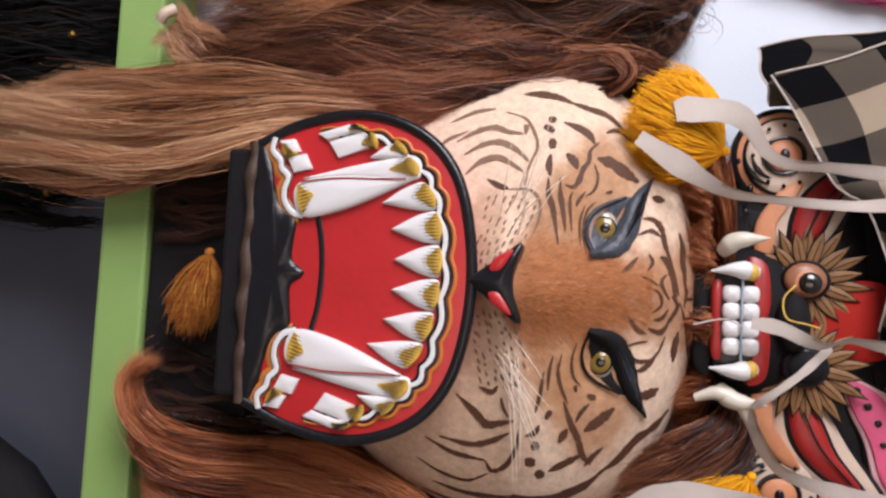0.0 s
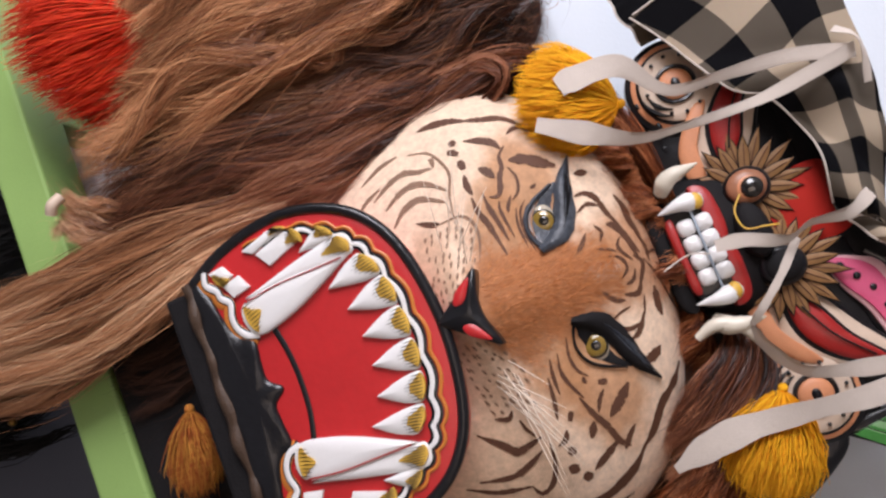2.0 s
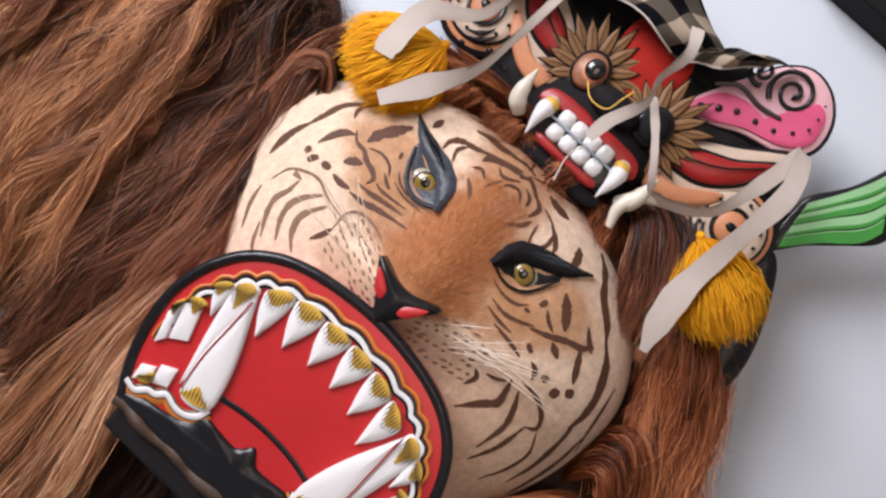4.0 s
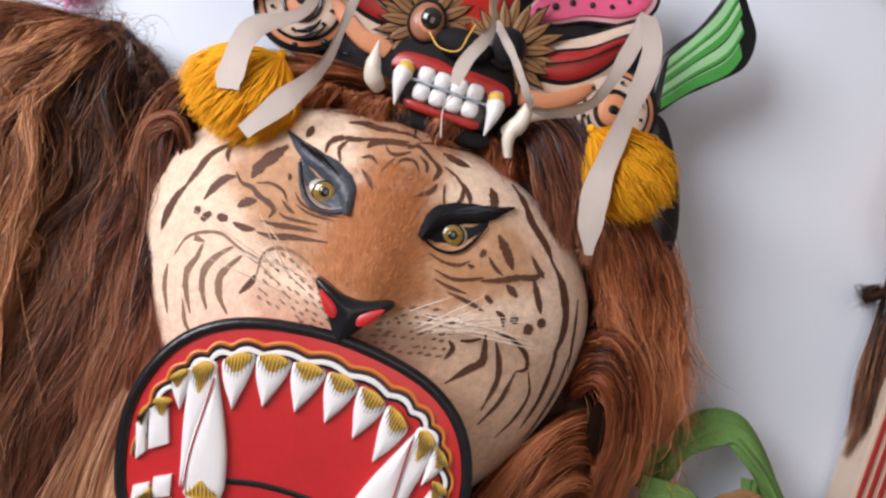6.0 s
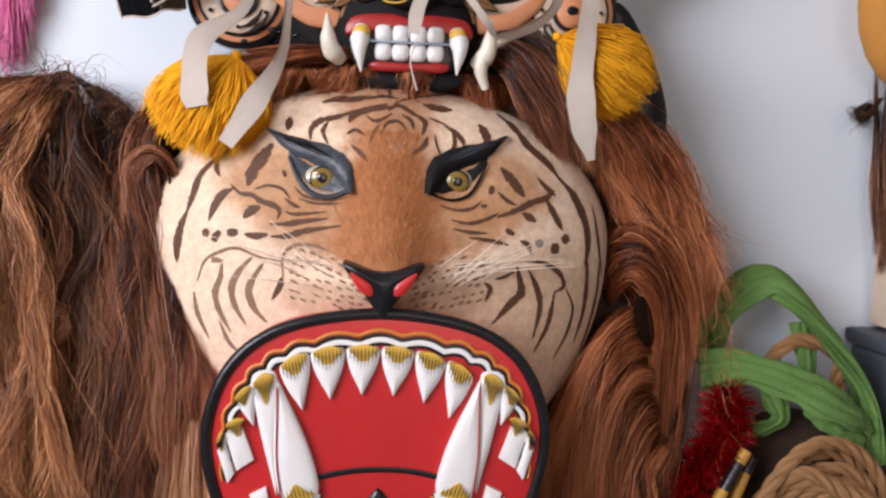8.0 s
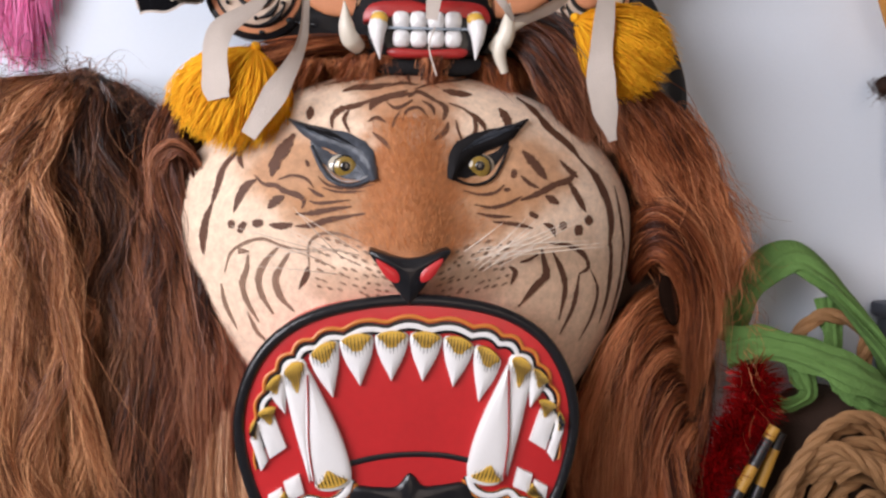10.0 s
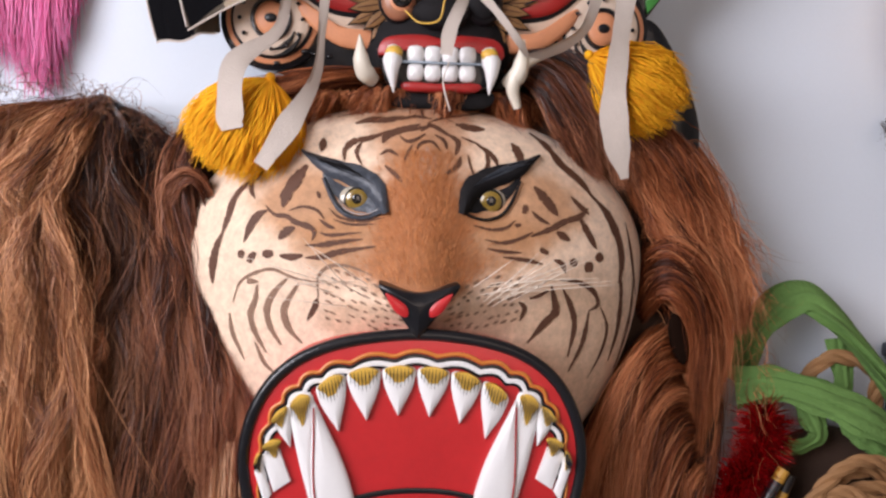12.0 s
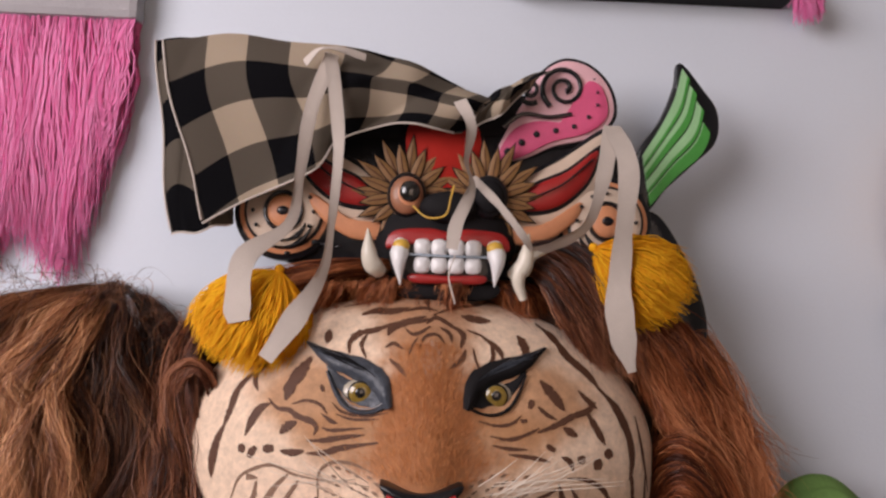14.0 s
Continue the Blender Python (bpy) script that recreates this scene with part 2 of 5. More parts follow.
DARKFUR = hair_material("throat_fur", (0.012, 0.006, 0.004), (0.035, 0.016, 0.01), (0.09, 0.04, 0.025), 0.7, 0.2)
WHISKER = material("whisker_bristle", (0.78, 0.66, 0.54), 0.5, 0.1, 50, 0)
YARN = material("yellow_yarn", (0.82, 0.28, 0.007), 0.85, 0.0, 40, 0, island=0.6, spec=0.2, light=(1.0, 0.55, 0.025))
PINKYARN = material("pink_yarn", (0.84, 0.12, 0.34), 0.8, 0.0, 30, 0, island=0.6, spec=0.2, light=(1.0, 0.36, 0.62))
REDYARN = material("red_yarn", (0.60, 0.012, 0.006), 0.8, 0.0, 40, 0, island=0.6, spec=0.2, light=(1.0, 0.09, 0.025))
TINSEL = material("red_tinsel", (0.48, 0.009, 0.010), 0.22, 0.7, 60, 0, metal=0.6, island=1.0)
RIBBON = material("cream_cotton_tape", (0.60, 0.525, 0.465), 0.9, 0.12, 60, 0.3, fine=700)
GREENCLOTH = material("green_cloth", (0.105, 0.215, 0.052), 0.9, 0.4, 25, 0.9, fine=170)
ROPE = material("rope_fibre", (0.30, 0.150, 0.060), 0.75, 0.35, 60, 0.5)
CHECK = check_material()
AMBER = material("amber_glass_iris", (0.24, 0.15, 0.025), 0.1, 0.5, 200, 0, coat=1.0)
EYEWHITE = material("eye_white", (0.50, 0.44, 0.34), 0.15, 0.1, 100, 0, coat=1.0)
PUPIL = material("pupil_black", (0.008, 0.007, 0.006), 0.08, 0.2, 100, 0, coat=1.0)
GREYBOX = material("slate_box", (0.055, 0.065, 0.085), 0.5, 0.15, 20, 0.1)
ORANGECLOTH = material("orange_cloth", (0.52, 0.22, 0.04), 0.85, 0.25, 20, 0.3)
GREYCLOTH = material("grey_cloth", (0.38, 0.36, 0.37), 0.9, 0.2, 30, 0.3)


# ---- building blocks ----
def linked(name, verts, faces, mat, parent=None, label="", smooth=True):
    me = bpy.data.meshes.new(name)
    me.from_pydata([tuple(v) for v in verts], [], faces)
    me.materials.append(mat)
    if smooth:
        me.shade_smooth()
        me.set_sharp_from_angle(angle=radians(48))
    ob = new(name, me)
    if parent:
        ob.parent = parent
        if not parent.parent:
            ob.matrix_parent_inverse = Matrix.Translation(-parent.location)
    if label:
        tagged(ob, label)
    return ob


def thing(name, base, label, category, group="", kind=""):
    ob = new(name)
    ob.location = base
    ob.empty_display_size = 0.05
    return tagged(ob, label, category, group, kind)


def spline(points, n, closed=False):
    """Catmull-Rom through the points: n samples."""
    p = np.array(points, float)
    k = len(p)
    if closed:
        q = np.vstack([p[-1:], p, p[:2]])
        u = np.linspace(0, k, n, endpoint=False)
    else:
        q = np.vstack([2 * p[:1] - p[1:2], p, 2 * p[-1:] - p[-2:-1]])
        u = np.linspace(0, k - 1 - 1e-9, n)
    i = u.astype(int)
    f = (u - i)[:, None]
    a, b, c, d = q[i], q[i + 1], q[i + 2], q[i + 3]
    return 0.5 * (2 * b + (c - a) * f + (2 * a - 5 * b + 4 * c - d) * f ** 2 + (3 * b - a - 3 * c + d) * f ** 3)


def sheet(name, grid, mat, parent=None, label="", thick=0.0, uv=None):
    """A surface over a grid of points, with thickness towards +y when asked."""
    g = np.array(grid)
    a, b = g.shape[:2]
    verts = g.reshape(-1, 3)
    faces = [(i * b + j, i * b + j + 1, (i + 1) * b + j + 1, (i + 1) * b + j) for i in range(a - 1) for j in range(b - 1)]
    if thick:
        n = a * b
        verts = np.vstack([verts, verts + np.array((0, thick, 0))])
        faces += [tuple(n + k for k in reversed(f)) for f in faces]
        rim = [i * b for i in range(a)] + [(a - 1) * b + j for j in range(1, b)] + [i * b + b - 1 for i in range(a - 2, -1, -1)] + [j for j in range(b - 2, 0, -1)]
        faces += [(rim[k], n + rim[k], n + rim[(k + 1) % len(rim)], rim[(k + 1) % len(rim)]) for k in range(len(rim))]
    ob = linked(name, verts, faces, mat, parent, label)
    if uv is not None:
        layer = ob.data.uv_layers.new(name="UVMap")
        flat = np.array(uv).reshape(-1, 2)
        for loop in ob.data.loops:
            layer.data[loop.index].uv = flat[loop.vertex_index % len(flat)]
    return ob


def plate(name, pts, y, thick, mat, parent, n=40, dome=0.0, label="", slope=0.0, smooth_curve=True, soft=True):
    """A cut-out board facing -y with a smooth outline; dome raises its middle, slope leans it back with height."""
    ring = spline(pts, n, True) if smooth_curve else np.array(pts, float)
    n = len(ring)
    c = ring.mean(0)
    rows = []
    for k, (s, dy) in enumerate(((1.0, thick), (1.0, 0.001), (0.97, 0.0), (0.75, -dome * 0.45), (0.4, -dome * 0.85))):
        r = c + (ring - c) * s
        rows.append(np.column_stack([r[:, 0], y + dy + slope * (r[:, 1] - c[1]), r[:, 1]]))
    verts = np.vstack(rows + [np.array([[c[0], y - dome, c[1]]]), np.array([[c[0], y + thick, c[1]]])])
    faces = [(k * n + j, (k + 1) * n + j, (k + 1) * n + (j + 1) % n, k * n + (j + 1) % n) for k in range(4) for j in range(n)]
    faces += [(4 * n + j, 5 * n, 4 * n + (j + 1) % n) for j in range(n)] + [(j, (j + 1) % n, 5 * n + 1) for j in range(n)]
    return linked(name, verts, faces, mat, parent, label, soft)


def tube(name, pts, radius, mat, parent=None, label="", n=24, sides=8, taper=False, flat=1.0):
    """A round bar along a smooth curve; radius may be a number or one per sample."""
    p = spline(pts, n)
    r = np.full(n, radius) if np.isscalar(radius) else np.interp(np.linspace(0, 1, n), np.linspace(0, 1, len(radius)), radius)
    if taper:
        r = r * np.sqrt(np.clip(1.02 - np.linspace(0, 1, n) ** 2, 0, 1))
    t = np.gradient(p, axis=0)
    t /= np.linalg.norm(t, axis=1)[:, None] + 1e-12
    u = np.cross(t, (0.13, 0.97, 0.21))
    u /= np.linalg.norm(u, axis=1)[:, None] + 1e-12
    v = np.cross(t, u)
    ang = np.linspace(0, 2 * np.pi, sides, endpoint=False)
    rings = p[:, None] + r[:, None, None] * (np.cos(ang)[None, :, None] * u[:, None] + flat * np.sin(ang)[None, :, None] * v[:, None])
    verts = np.vstack([rings.reshape(-1, 3), p[:1], p[-1:]])
    faces = [(i * sides + j, i * sides + (j + 1) % sides, (i + 1) * sides + (j + 1) % sides, (i + 1) * sides + j) for i in range(n - 1) for j in range(sides)]
    e = n * sides
    faces += [(e, (j + 1) % sides, j) for j in range(sides)] + [(e + 1, e - sides + j, e - sides + (j + 1) % sides) for j in range(sides)]
    return linked(name, verts, faces, mat, parent, label)


def strands(name, paths, radius, mat, parent=None, label="", tone=None, fold=True):
    """Many tapering hairs in one mesh, folded blades (yarn) or twisted ribbons (hair). paths: array (hairs, points, 3)."""
    p = np.asarray(paths, float)
    k, n = p.shape[:2]
    t = np.gradient(p, axis=1)
    t /= np.linalg.norm(t, axis=2)[..., None] + 1e-12
    u = np.cross(t, (0.21, 0.95, 0.23))
    u /= np.linalg.norm(u, axis=2)[..., None] + 1e-12
    v = np.cross(t, u)
    prof = np.clip(1.15 - np.linspace(0, 1, n) ** 2, 0.12, 1) * np.clip(0.25 + 5 * np.linspace(0, 1, n), 0, 1)
    r = (np.asarray(radius) if not np.isscalar(radius) else np.full(k, radius))[:, None] * prof[None]
    if fold:
        rings = np.stack([p + r[..., None] * (math.cos(a) * u + math.sin(a) * v) for a in (0.5, 3.1, 5.8)], axis=2)
        m, j = 3, np.array([[0, 1], [1, 2]])
    else:
        turn = (np.arange(k) * 2.399963 % 2.2 - 1.1)[:, None, None]
        d = r[..., None] * (np.cos(turn) * u + np.sin(turn) * v)
        rings = np.stack([p - d, p + d], axis=2)
        m, j = 2, np.array([[0, 1]])
    verts = rings.reshape(-1, 3)
    i = np.arange(n - 1)[:, None] * m
    quad = np.stack([i + j[:, 0], i + j[:, 1], i + m + j[:, 1], i + m + j[:, 0]], axis=-1).reshape(-1, 4)
    faces = (np.arange(k)[:, None, None] * n * m + quad[None]).reshape(-1, 4)
    me = bpy.data.meshes.new(name)
    me.vertices.add(len(verts))
    me.vertices.foreach_set("co", verts.ravel())
    me.loops.add(faces.size)
    me.loops.foreach_set("vertex_index", faces.ravel())
    me.polygons.add(len(faces))
    me.polygons.foreach_set("loop_start", np.arange(0, faces.size, 4))
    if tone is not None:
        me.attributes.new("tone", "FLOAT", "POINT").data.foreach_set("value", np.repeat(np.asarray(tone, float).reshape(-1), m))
    me.materials.append(mat)
    me.update(calc_edges=True)
    me.validate()
    me.shade_smooth()
    ob = new(name, me)
    if parent:
        ob.parent = parent
        if not parent.parent:
            ob.matrix_parent_inverse = Matrix.Translation(-parent.location)
    tagged(ob, label, kind="stuff")
    return ob


def fur(name, rng, guides, count, mat, parent, label, n=12, locks=40, width=0.4, layer=0.5, depth=0.03, wave=0.006, curl=1.2, taper=0.6, fine=0.0017, radius=(0.00018, 0.0004), end=0.25):
    """Hair that follows guide curves in three steps: guides, overlapping locks, wisps in each lock."""
    g = np.array([spline(q, 40) for q in guides])
    top = len(g) - 1
    place = (np.arange(locks) + rng.random(locks)) / locks * top
    first = rng.random(locks) * layer * (rng.random(locks) < 0.75)
    last = 1 - rng.random(locks) * end
    back = depth * (1 - first) * rng.random(locks)
    shade = rng.random(locks)
    phase = rng.random((locks, 3)) * 6.28
    beat = rng.uniform(0.5, 1.5, locks) * curl
    swing = rng.uniform(0.3, 1.5, locks)
    wisps = max(locks * 5, count // 22)
    home = rng.integers(0, locks, wisps)
    off = np.clip(rng.normal(0, 0.5, wisps), -1.2, 1.2)
    wphase = rng.random((wisps, 3)) * 6.28
    wbeat = rng.uniform(1.0, 3.2, wisps) * curl
    wtone = rng.normal(0, 0.20, wisps)
    w = rng.integers(0, wisps, count)
    k = home[w]
    s = np.linspace(0, 1, n)[None]
    start = np.clip(first[k] + rng.normal(0, 0.05, count) + 0.3 * rng.random(count) ** 3, 0, 0.85)
    stop = np.clip(np.maximum(last[k] + rng.normal(0, 0.05, count), start + 0.15), 0, 1)
    ss = start[:, None] + (stop - start)[:, None] * s
    run = np.clip((ss - first[k][:, None]) / (last[k] - first[k])[:, None], 0, 1)
    spread = (off[w] * width)[:, None] * (1 - taper * run ** 1.3)
    lane = np.clip(place[k][:, None] + spread, 0, top - 1e-6 if top else 0)
    i = lane.astype(int)
    f = (lane - i)[..., None]
    x = np.clip(ss, 0, 1) * 38.999
    c = x.astype(int)
    h = (x - c)[..., None]
    def on(a):
        return g[a, c] * (1 - h) + g[a, c + 1] * h
    p = on(i) * (1 - f) + on(np.minimum(i + 1, top)) * f
    for j, amount in ((0, 1.0), (1, 0.5), (2, 0.35)):
        p[..., j] += wave * amount * (0.25 + run) * (swing[k][:, None] * np.sin(6.28 * ss * beat[k][:, None] + phase[k, j][:, None]) + 0.55 * np.sin(6.28 * ss * wbeat[w][:, None] + wphase[w, j][:, None]))
    p[..., 1] += back[k][:, None] + 0.012 * (off[w] ** 2)[:, None]
    stray = np.where(rng.random(count) < 0.06, 3.2, 1.0)[:, None, None]
    p += rng.normal(0, 1, (count, 1, 3)) * fine * stray * (0.5 + s[..., None])
    bend = rng.normal(0, 1, (count, 1, 3)) * fine * np.where(stray > 1, 5.0, 0.8)
    p += bend * (s[..., None] ** 2) * np.array((1, 0.7, 0.5))
    p[..., 0] += fine * 0.8 * np.sin(ss * rng.uniform(8, 26, (count, 1)) + rng.random((count, 1)) * 6.28)
    # Roots darker, tips lighter: shade and highlight put into the tone.
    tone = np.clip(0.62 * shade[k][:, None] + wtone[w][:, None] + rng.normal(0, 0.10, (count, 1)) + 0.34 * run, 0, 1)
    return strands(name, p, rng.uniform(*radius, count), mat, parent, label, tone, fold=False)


def ball(name, c, r, mat, parent, squash=(1, 1, 1), label="", seg=20, ring=12, tilt=0.0):
    verts, faces = [], []
    for i in range(ring + 1):
        a = math.pi * i / ring
        for j in range(seg):
            b = 2 * math.pi * j / seg
            x, z, y = math.sin(a) * math.cos(b) * r * squash[0], math.sin(a) * math.sin(b) * r * squash[2], -math.cos(a) * r * squash[1]
            verts.append((c[0] + x * math.cos(tilt) - z * math.sin(tilt), c[1] + y, c[2] + x * math.sin(tilt) + z * math.cos(tilt)))
    faces = [(i * seg + j, (i + 1) * seg + j, (i + 1) * seg + (j + 1) % seg, i * seg + (j + 1) % seg) for i in range(ring) for j in range(seg)]
    return linked(name, verts, faces, mat, parent, label)


def box(name, lo, hi, mat, parent=None, label="", bevel=0.004):
    bm = bmesh.new()
    bmesh.ops.create_cube(bm, size=1)
    for v in bm.verts:
        v.co = Vector([lo[i] + (v.co[i] + 0.5) * (hi[i] - lo[i]) for i in range(3)])
    if bevel:
        bmesh.ops.bevel(bm, geom=bm.edges[:], offset=bevel, segments=2, affect="EDGES", profile=0.6)
    verts = [v.co.copy() for v in bm.verts]
    bm.verts.index_update()
    faces = [tuple(v.index for v in f.verts) for f in bm.faces]
    bm.free()
    return linked(name, verts, faces, mat, parent, label, smooth=False)


def tape(name, pts, width, mat, parent, twist=(0.0, 0.0), n=26, thick=0.0009, label="", widths=(1.0, 1.0)):
    """A flat cotton tape along a curve, its width lying mostly in the picture plane, turned by twist."""
    p = spline(pts, n)
    t = np.gradient(p, axis=0)
    t /= np.linalg.norm(t, axis=1)[:, None]
    side = np.cross(t, (0, 1, 0))
    side /= np.linalg.norm(side, axis=1)[:, None] + 1e-12
    nor = np.cross(side, t)
    a = np.radians(np.interp(np.linspace(0, 1, n), np.linspace(0, 1, len(twist)), twist))[:, None]
    d = side * np.cos(a) + nor * np.sin(a)
    w = np.interp(np.linspace(0, 1, n), np.linspace(0, 1, len(widths)), widths)[:, None] * width * (0.88 + 0.12 * np.sin(np.linspace(0, 9, n) + 40 * width) + 0.05 * np.sin(np.linspace(0, 31, n)))[:, None] / 2
    g = np.stack([p - d * w, p - d * w * 0.33 + nor * 0.0004, p + d * w * 0.33 - nor * 0.0003, p + d * w], axis=1)
    return sheet(name, g, mat, parent, label, thick=thick)


# ---- room ----
def slab(name, lo, hi, mat, label):
    return tagged(box(name, lo, hi, mat, bevel=0), label, name.split("_")[0], kind="structure")


slab("wall_north", (-1.9, 1.10, 0.0), (1.9, 1.22, 2.7), WALL, "pale blue-white painted plaster wall behind the masks")
# Thin band that darkens the wall below the rail in place of shade.
slab("wall_north_dado", (-1.78, 1.088, 0.0), (1.9, 1.10, 0.72), LOWSHADE, "lower band of the wall coloured slate-grey for shade")
# Unseen walls and ceiling added to close the room, kept grey against bounce.
slab("wall_east", (1.9, -2.2, 0.0), (2.02, 1.22, 2.7), PLASTER, "unseen grey plaster side wall")
slab("wall_west_low", (-1.9, -2.2, 0.0), (-1.78, 1.10, 1.25), PLASTER, "plain plaster wall under the window")
slab("wall_west_high", (-1.9, -2.2, 2.5), (-1.78, 1.10, 2.7), PLASTER, "plain plaster wall above the window")
slab("wall_west_pier", (-1.9, 0.15, 1.25), (-1.78, 1.10, 2.5), PLASTER, "plain plaster pier beside the window")
slab("wall_west_end", (-1.9, -2.2, 1.25), (-1.78, -1.40, 2.5), PLASTER, "plain plaster pier at the window's far side")
# Unseen rear wall; its doorway is added for the fill lamp.
slab("wall_south_left", (-1.78, -2.2, 0.0), (-0.3, -2.08, 2.7), PLASTER, "unseen plaster wall beside an added doorway")
slab("wall_south_right", (1.0, -2.2, 0.0), (1.9, -2.08, 2.7), PLASTER, "unseen plaster wall beside an added doorway")
slab("wall_south_top", (-0.3, -2.2, 2.4), (1.0, -2.08, 2.7), PLASTER, "unseen plaster wall above an added doorway")
slab("floor", (-1.9, -2.2, -0.1), (2.02, 1.22, 0.0), FLOOR, "dark grey cement floor")
slab("ceiling", (-1.9, -2.2, 2.7), (2.02, 1.22, 2.8), PLASTER, "unseen plain grey ceiling")

# ---- green display rail ----
rail = thing("display_rail", (-0.05, 0.97, 0.0), "green-painted wooden display rail on square posts", "rail")
box("rail_bar", (-0.95, 0.925, 0.735), (0.95, 1.000, 0.790), RAIL, rail)
for k, px in enumerate((-0.475, 0.85)):
    box("post", (px - 0.03, 0.932, 0.0), (px + 0.03, 0.992, 0.735), RAIL, rail)
    box("bracket", (px - 0.025, 1.000, 0.742), (px + 0.025, 1.10, 0.782), RAIL, rail)

# ---- tiger mask ----
rng = np.random.default_rng(4)
MX = -0.042
tiger = thing("tiger_mask", (MX, 1.0, 0.79), "large tiger head mask with painted stripes, fanged mouth and mane", "mask")


def face_shell():
    rows, cols = 56, 96
    verts = [(FX - 0.004, face_y(FX - 0.004, FZ), FZ)]
    for i in range(1, rows + 1):
        r = (i / rows) ** 0.85
        for j in range(cols):
            a = 2 * math.pi * j / cols
            x = FX - 0.004 + 0.242 * r * math.cos(a)
            z = FZ + (0.160 if math.sin(a) > 0 else 0.27) * r * math.sin(a)
            verts.append((x, face_y(x, z), z))
    for j in range(cols):
        x, y, z = verts[1 + (rows - 1) * cols + j]
        verts.append((x, 1.095, z))
    faces = [(0, 1 + j, 1 + (j + 1) % cols) for j in range(cols)]
    faces += [(1 + i * cols + j, 1 + (i + 1) * cols + j, 1 + (i + 1) * cols + (j + 1) % cols, 1 + i * cols + (j + 1) % cols) for i in range(rows) for j in range(cols)]
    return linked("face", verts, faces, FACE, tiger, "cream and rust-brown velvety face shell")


face_shell()


def brush(points, widths, lift=0.0008, bulge=0.0, n=22, rough=0.12):
    """A painted stroke on the face: points and widths in millimetres from the face's middle."""
    p = spline(np.array(points, float).reshape(-1, 2), n)
    w = np.interp(np.linspace(0, 1, n), np.linspace(0, 1, len(widths)), widths)
    w = w * (1 + rough * rng.normal(0, 1, n)) * (1.2 if bulge == 0 else 1.0)
    t = np.gradient(p, axis=0)
    t /= np.linalg.norm(t, axis=1)[:, None] + 1e-9
    nor = np.column_stack([-t[:, 1], t[:, 0]])
    verts, faces = [], []
    for k in range(n):
        for c in (-1, -0.5, 0, 0.5, 1):
            x, z = p[k] + nor[k] * w[k] * c / 2
            x, z = FX + x / 1000, FZ + z / 1000
            verts.append((x, face_y(x, z) - lift - bulge * (1 - c * c), z))
    for k in range(n - 1):
        for c in range(4):
            a = k * 5 + c
            faces.append((a, a + 5, a + 6, a + 1))
    return verts, faces


def joined(name, pieces, mat, parent, label=""):
    verts, faces = [], []
    for v, f in pieces:
        o = len(verts)
        verts += v
        faces += [tuple(o + i for i in q) for q in f]
    return linked(name, verts, faces, mat, parent, label)


def tapered(w):
    return (w * 0.25, w * 0.8, w, w * 0.85, w * 0.2)


LEFT_A = [
    (5.2, -149, 90, -174, 67, -182, 45, -188, 27), (6.8, -187, 30, -193, 16, -197, -3, -197, -18), (4.2, -150, 87, -159, 79, -160, 71, -156, 63),
    (10.4, -108, 95, -117, 82, -125, 70, -129, 56), (6.2, -143, 53, -152, 48, -159, 38, -165, 23), (4.2, -145, 57, -136, 49, -125, 48, -117, 43, -104, 39, -99, 34, -101, 27),
    (4.2, -107, 22, -92, 23, -76, 26, -55, 29), (6.8, -117, 38, -125, 34, -132, 27), (6.2, -169, 15, -168, 8),
    (5.7, -154, 14, -160, 4), (6.8, -147, 13, -137, 14),
]
LEFT_B = [
    (5.2, -131, 12, -120, 11, -109, 13), (4.7, -107, 11, -92, 12, -76, 17, -43, 23), (2.6, -94, 34, -84, 32, -56, 35),
    (3.1, -95, 46, -86, 40, -80, 38), (6.2, -94, 121, -94, 115, -95, 108), (5.2, -73, 100, -73, 110, -65, 118, -49, 122, -26, 131),
    (3.6, -57, 96, -62, 108, -57, 118), (5.7, -64, 136, -50, 140, -34, 140, -17, 144), (2.1, -83, 143, -56, 149, -26, 152),
    (2.6, -123, 53, -110, 57, -97, 54, -90, 46), (2.1, -86, 56, -76, 48, -56, 45, -35, 49),
]
LEFT_C = [
    (2.1, -82, 46, -66, 42, -43, 43), (4.7, -96, -26, -98, -34, -105, -47), (3.1, -97, 71, -95, 65),
]
PALE_A = [
    (4.7, -161, -13, -151, -13), (4.7, -152, -16, -154, -30, -159, -44, -155, -61, -144, -81), (5.2, -123, -8, -136, -22, -143, -38, -140, -55, -130, -72),
    (5.2, -113, -13, -122, -27, -127, -40, -122, -56, -110, -69), (3.6, -180, -45, -177, -65, -166, -90), (2.6, -176, -34, -169, -15, -154, -5, -137, -1, -117, -8, -90, -12),
    (2.6, -95, -27, -95, -6, -84, 4, -66, 4, -46, -3), (2.6, -192, -69, -182, -96, -172, -119), (3.1, -155, -71, -147, -90, -136, -101),
]
RIGHT_A = [
    (6.8, 108, 132, 124, 118, 136, 101, 156, 84, 168, 69), (7.8, 164, 73, 181, 56, 191, 39, 198, 21, 200, 0, 197, -15), (3.1, 207, 44, 212, 19, 217, -4, 224, -32),
    (4.7, 197, -2, 201, -26, 200, -64, 192, -96), (3.6, 218, -10, 218, -46, 213, -77, 204, -110), (4.7, 143, 70, 152, 61, 162, 53),
    (5.7, 101, 33, 121, 40, 136, 47, 151, 51, 161, 59), (6.2, 151, 50, 160, 35, 169, 20), (6.2, 126, 37, 133, 33, 140, 29),
    (8.3, 105, 79, 117, 66, 128, 52),
]
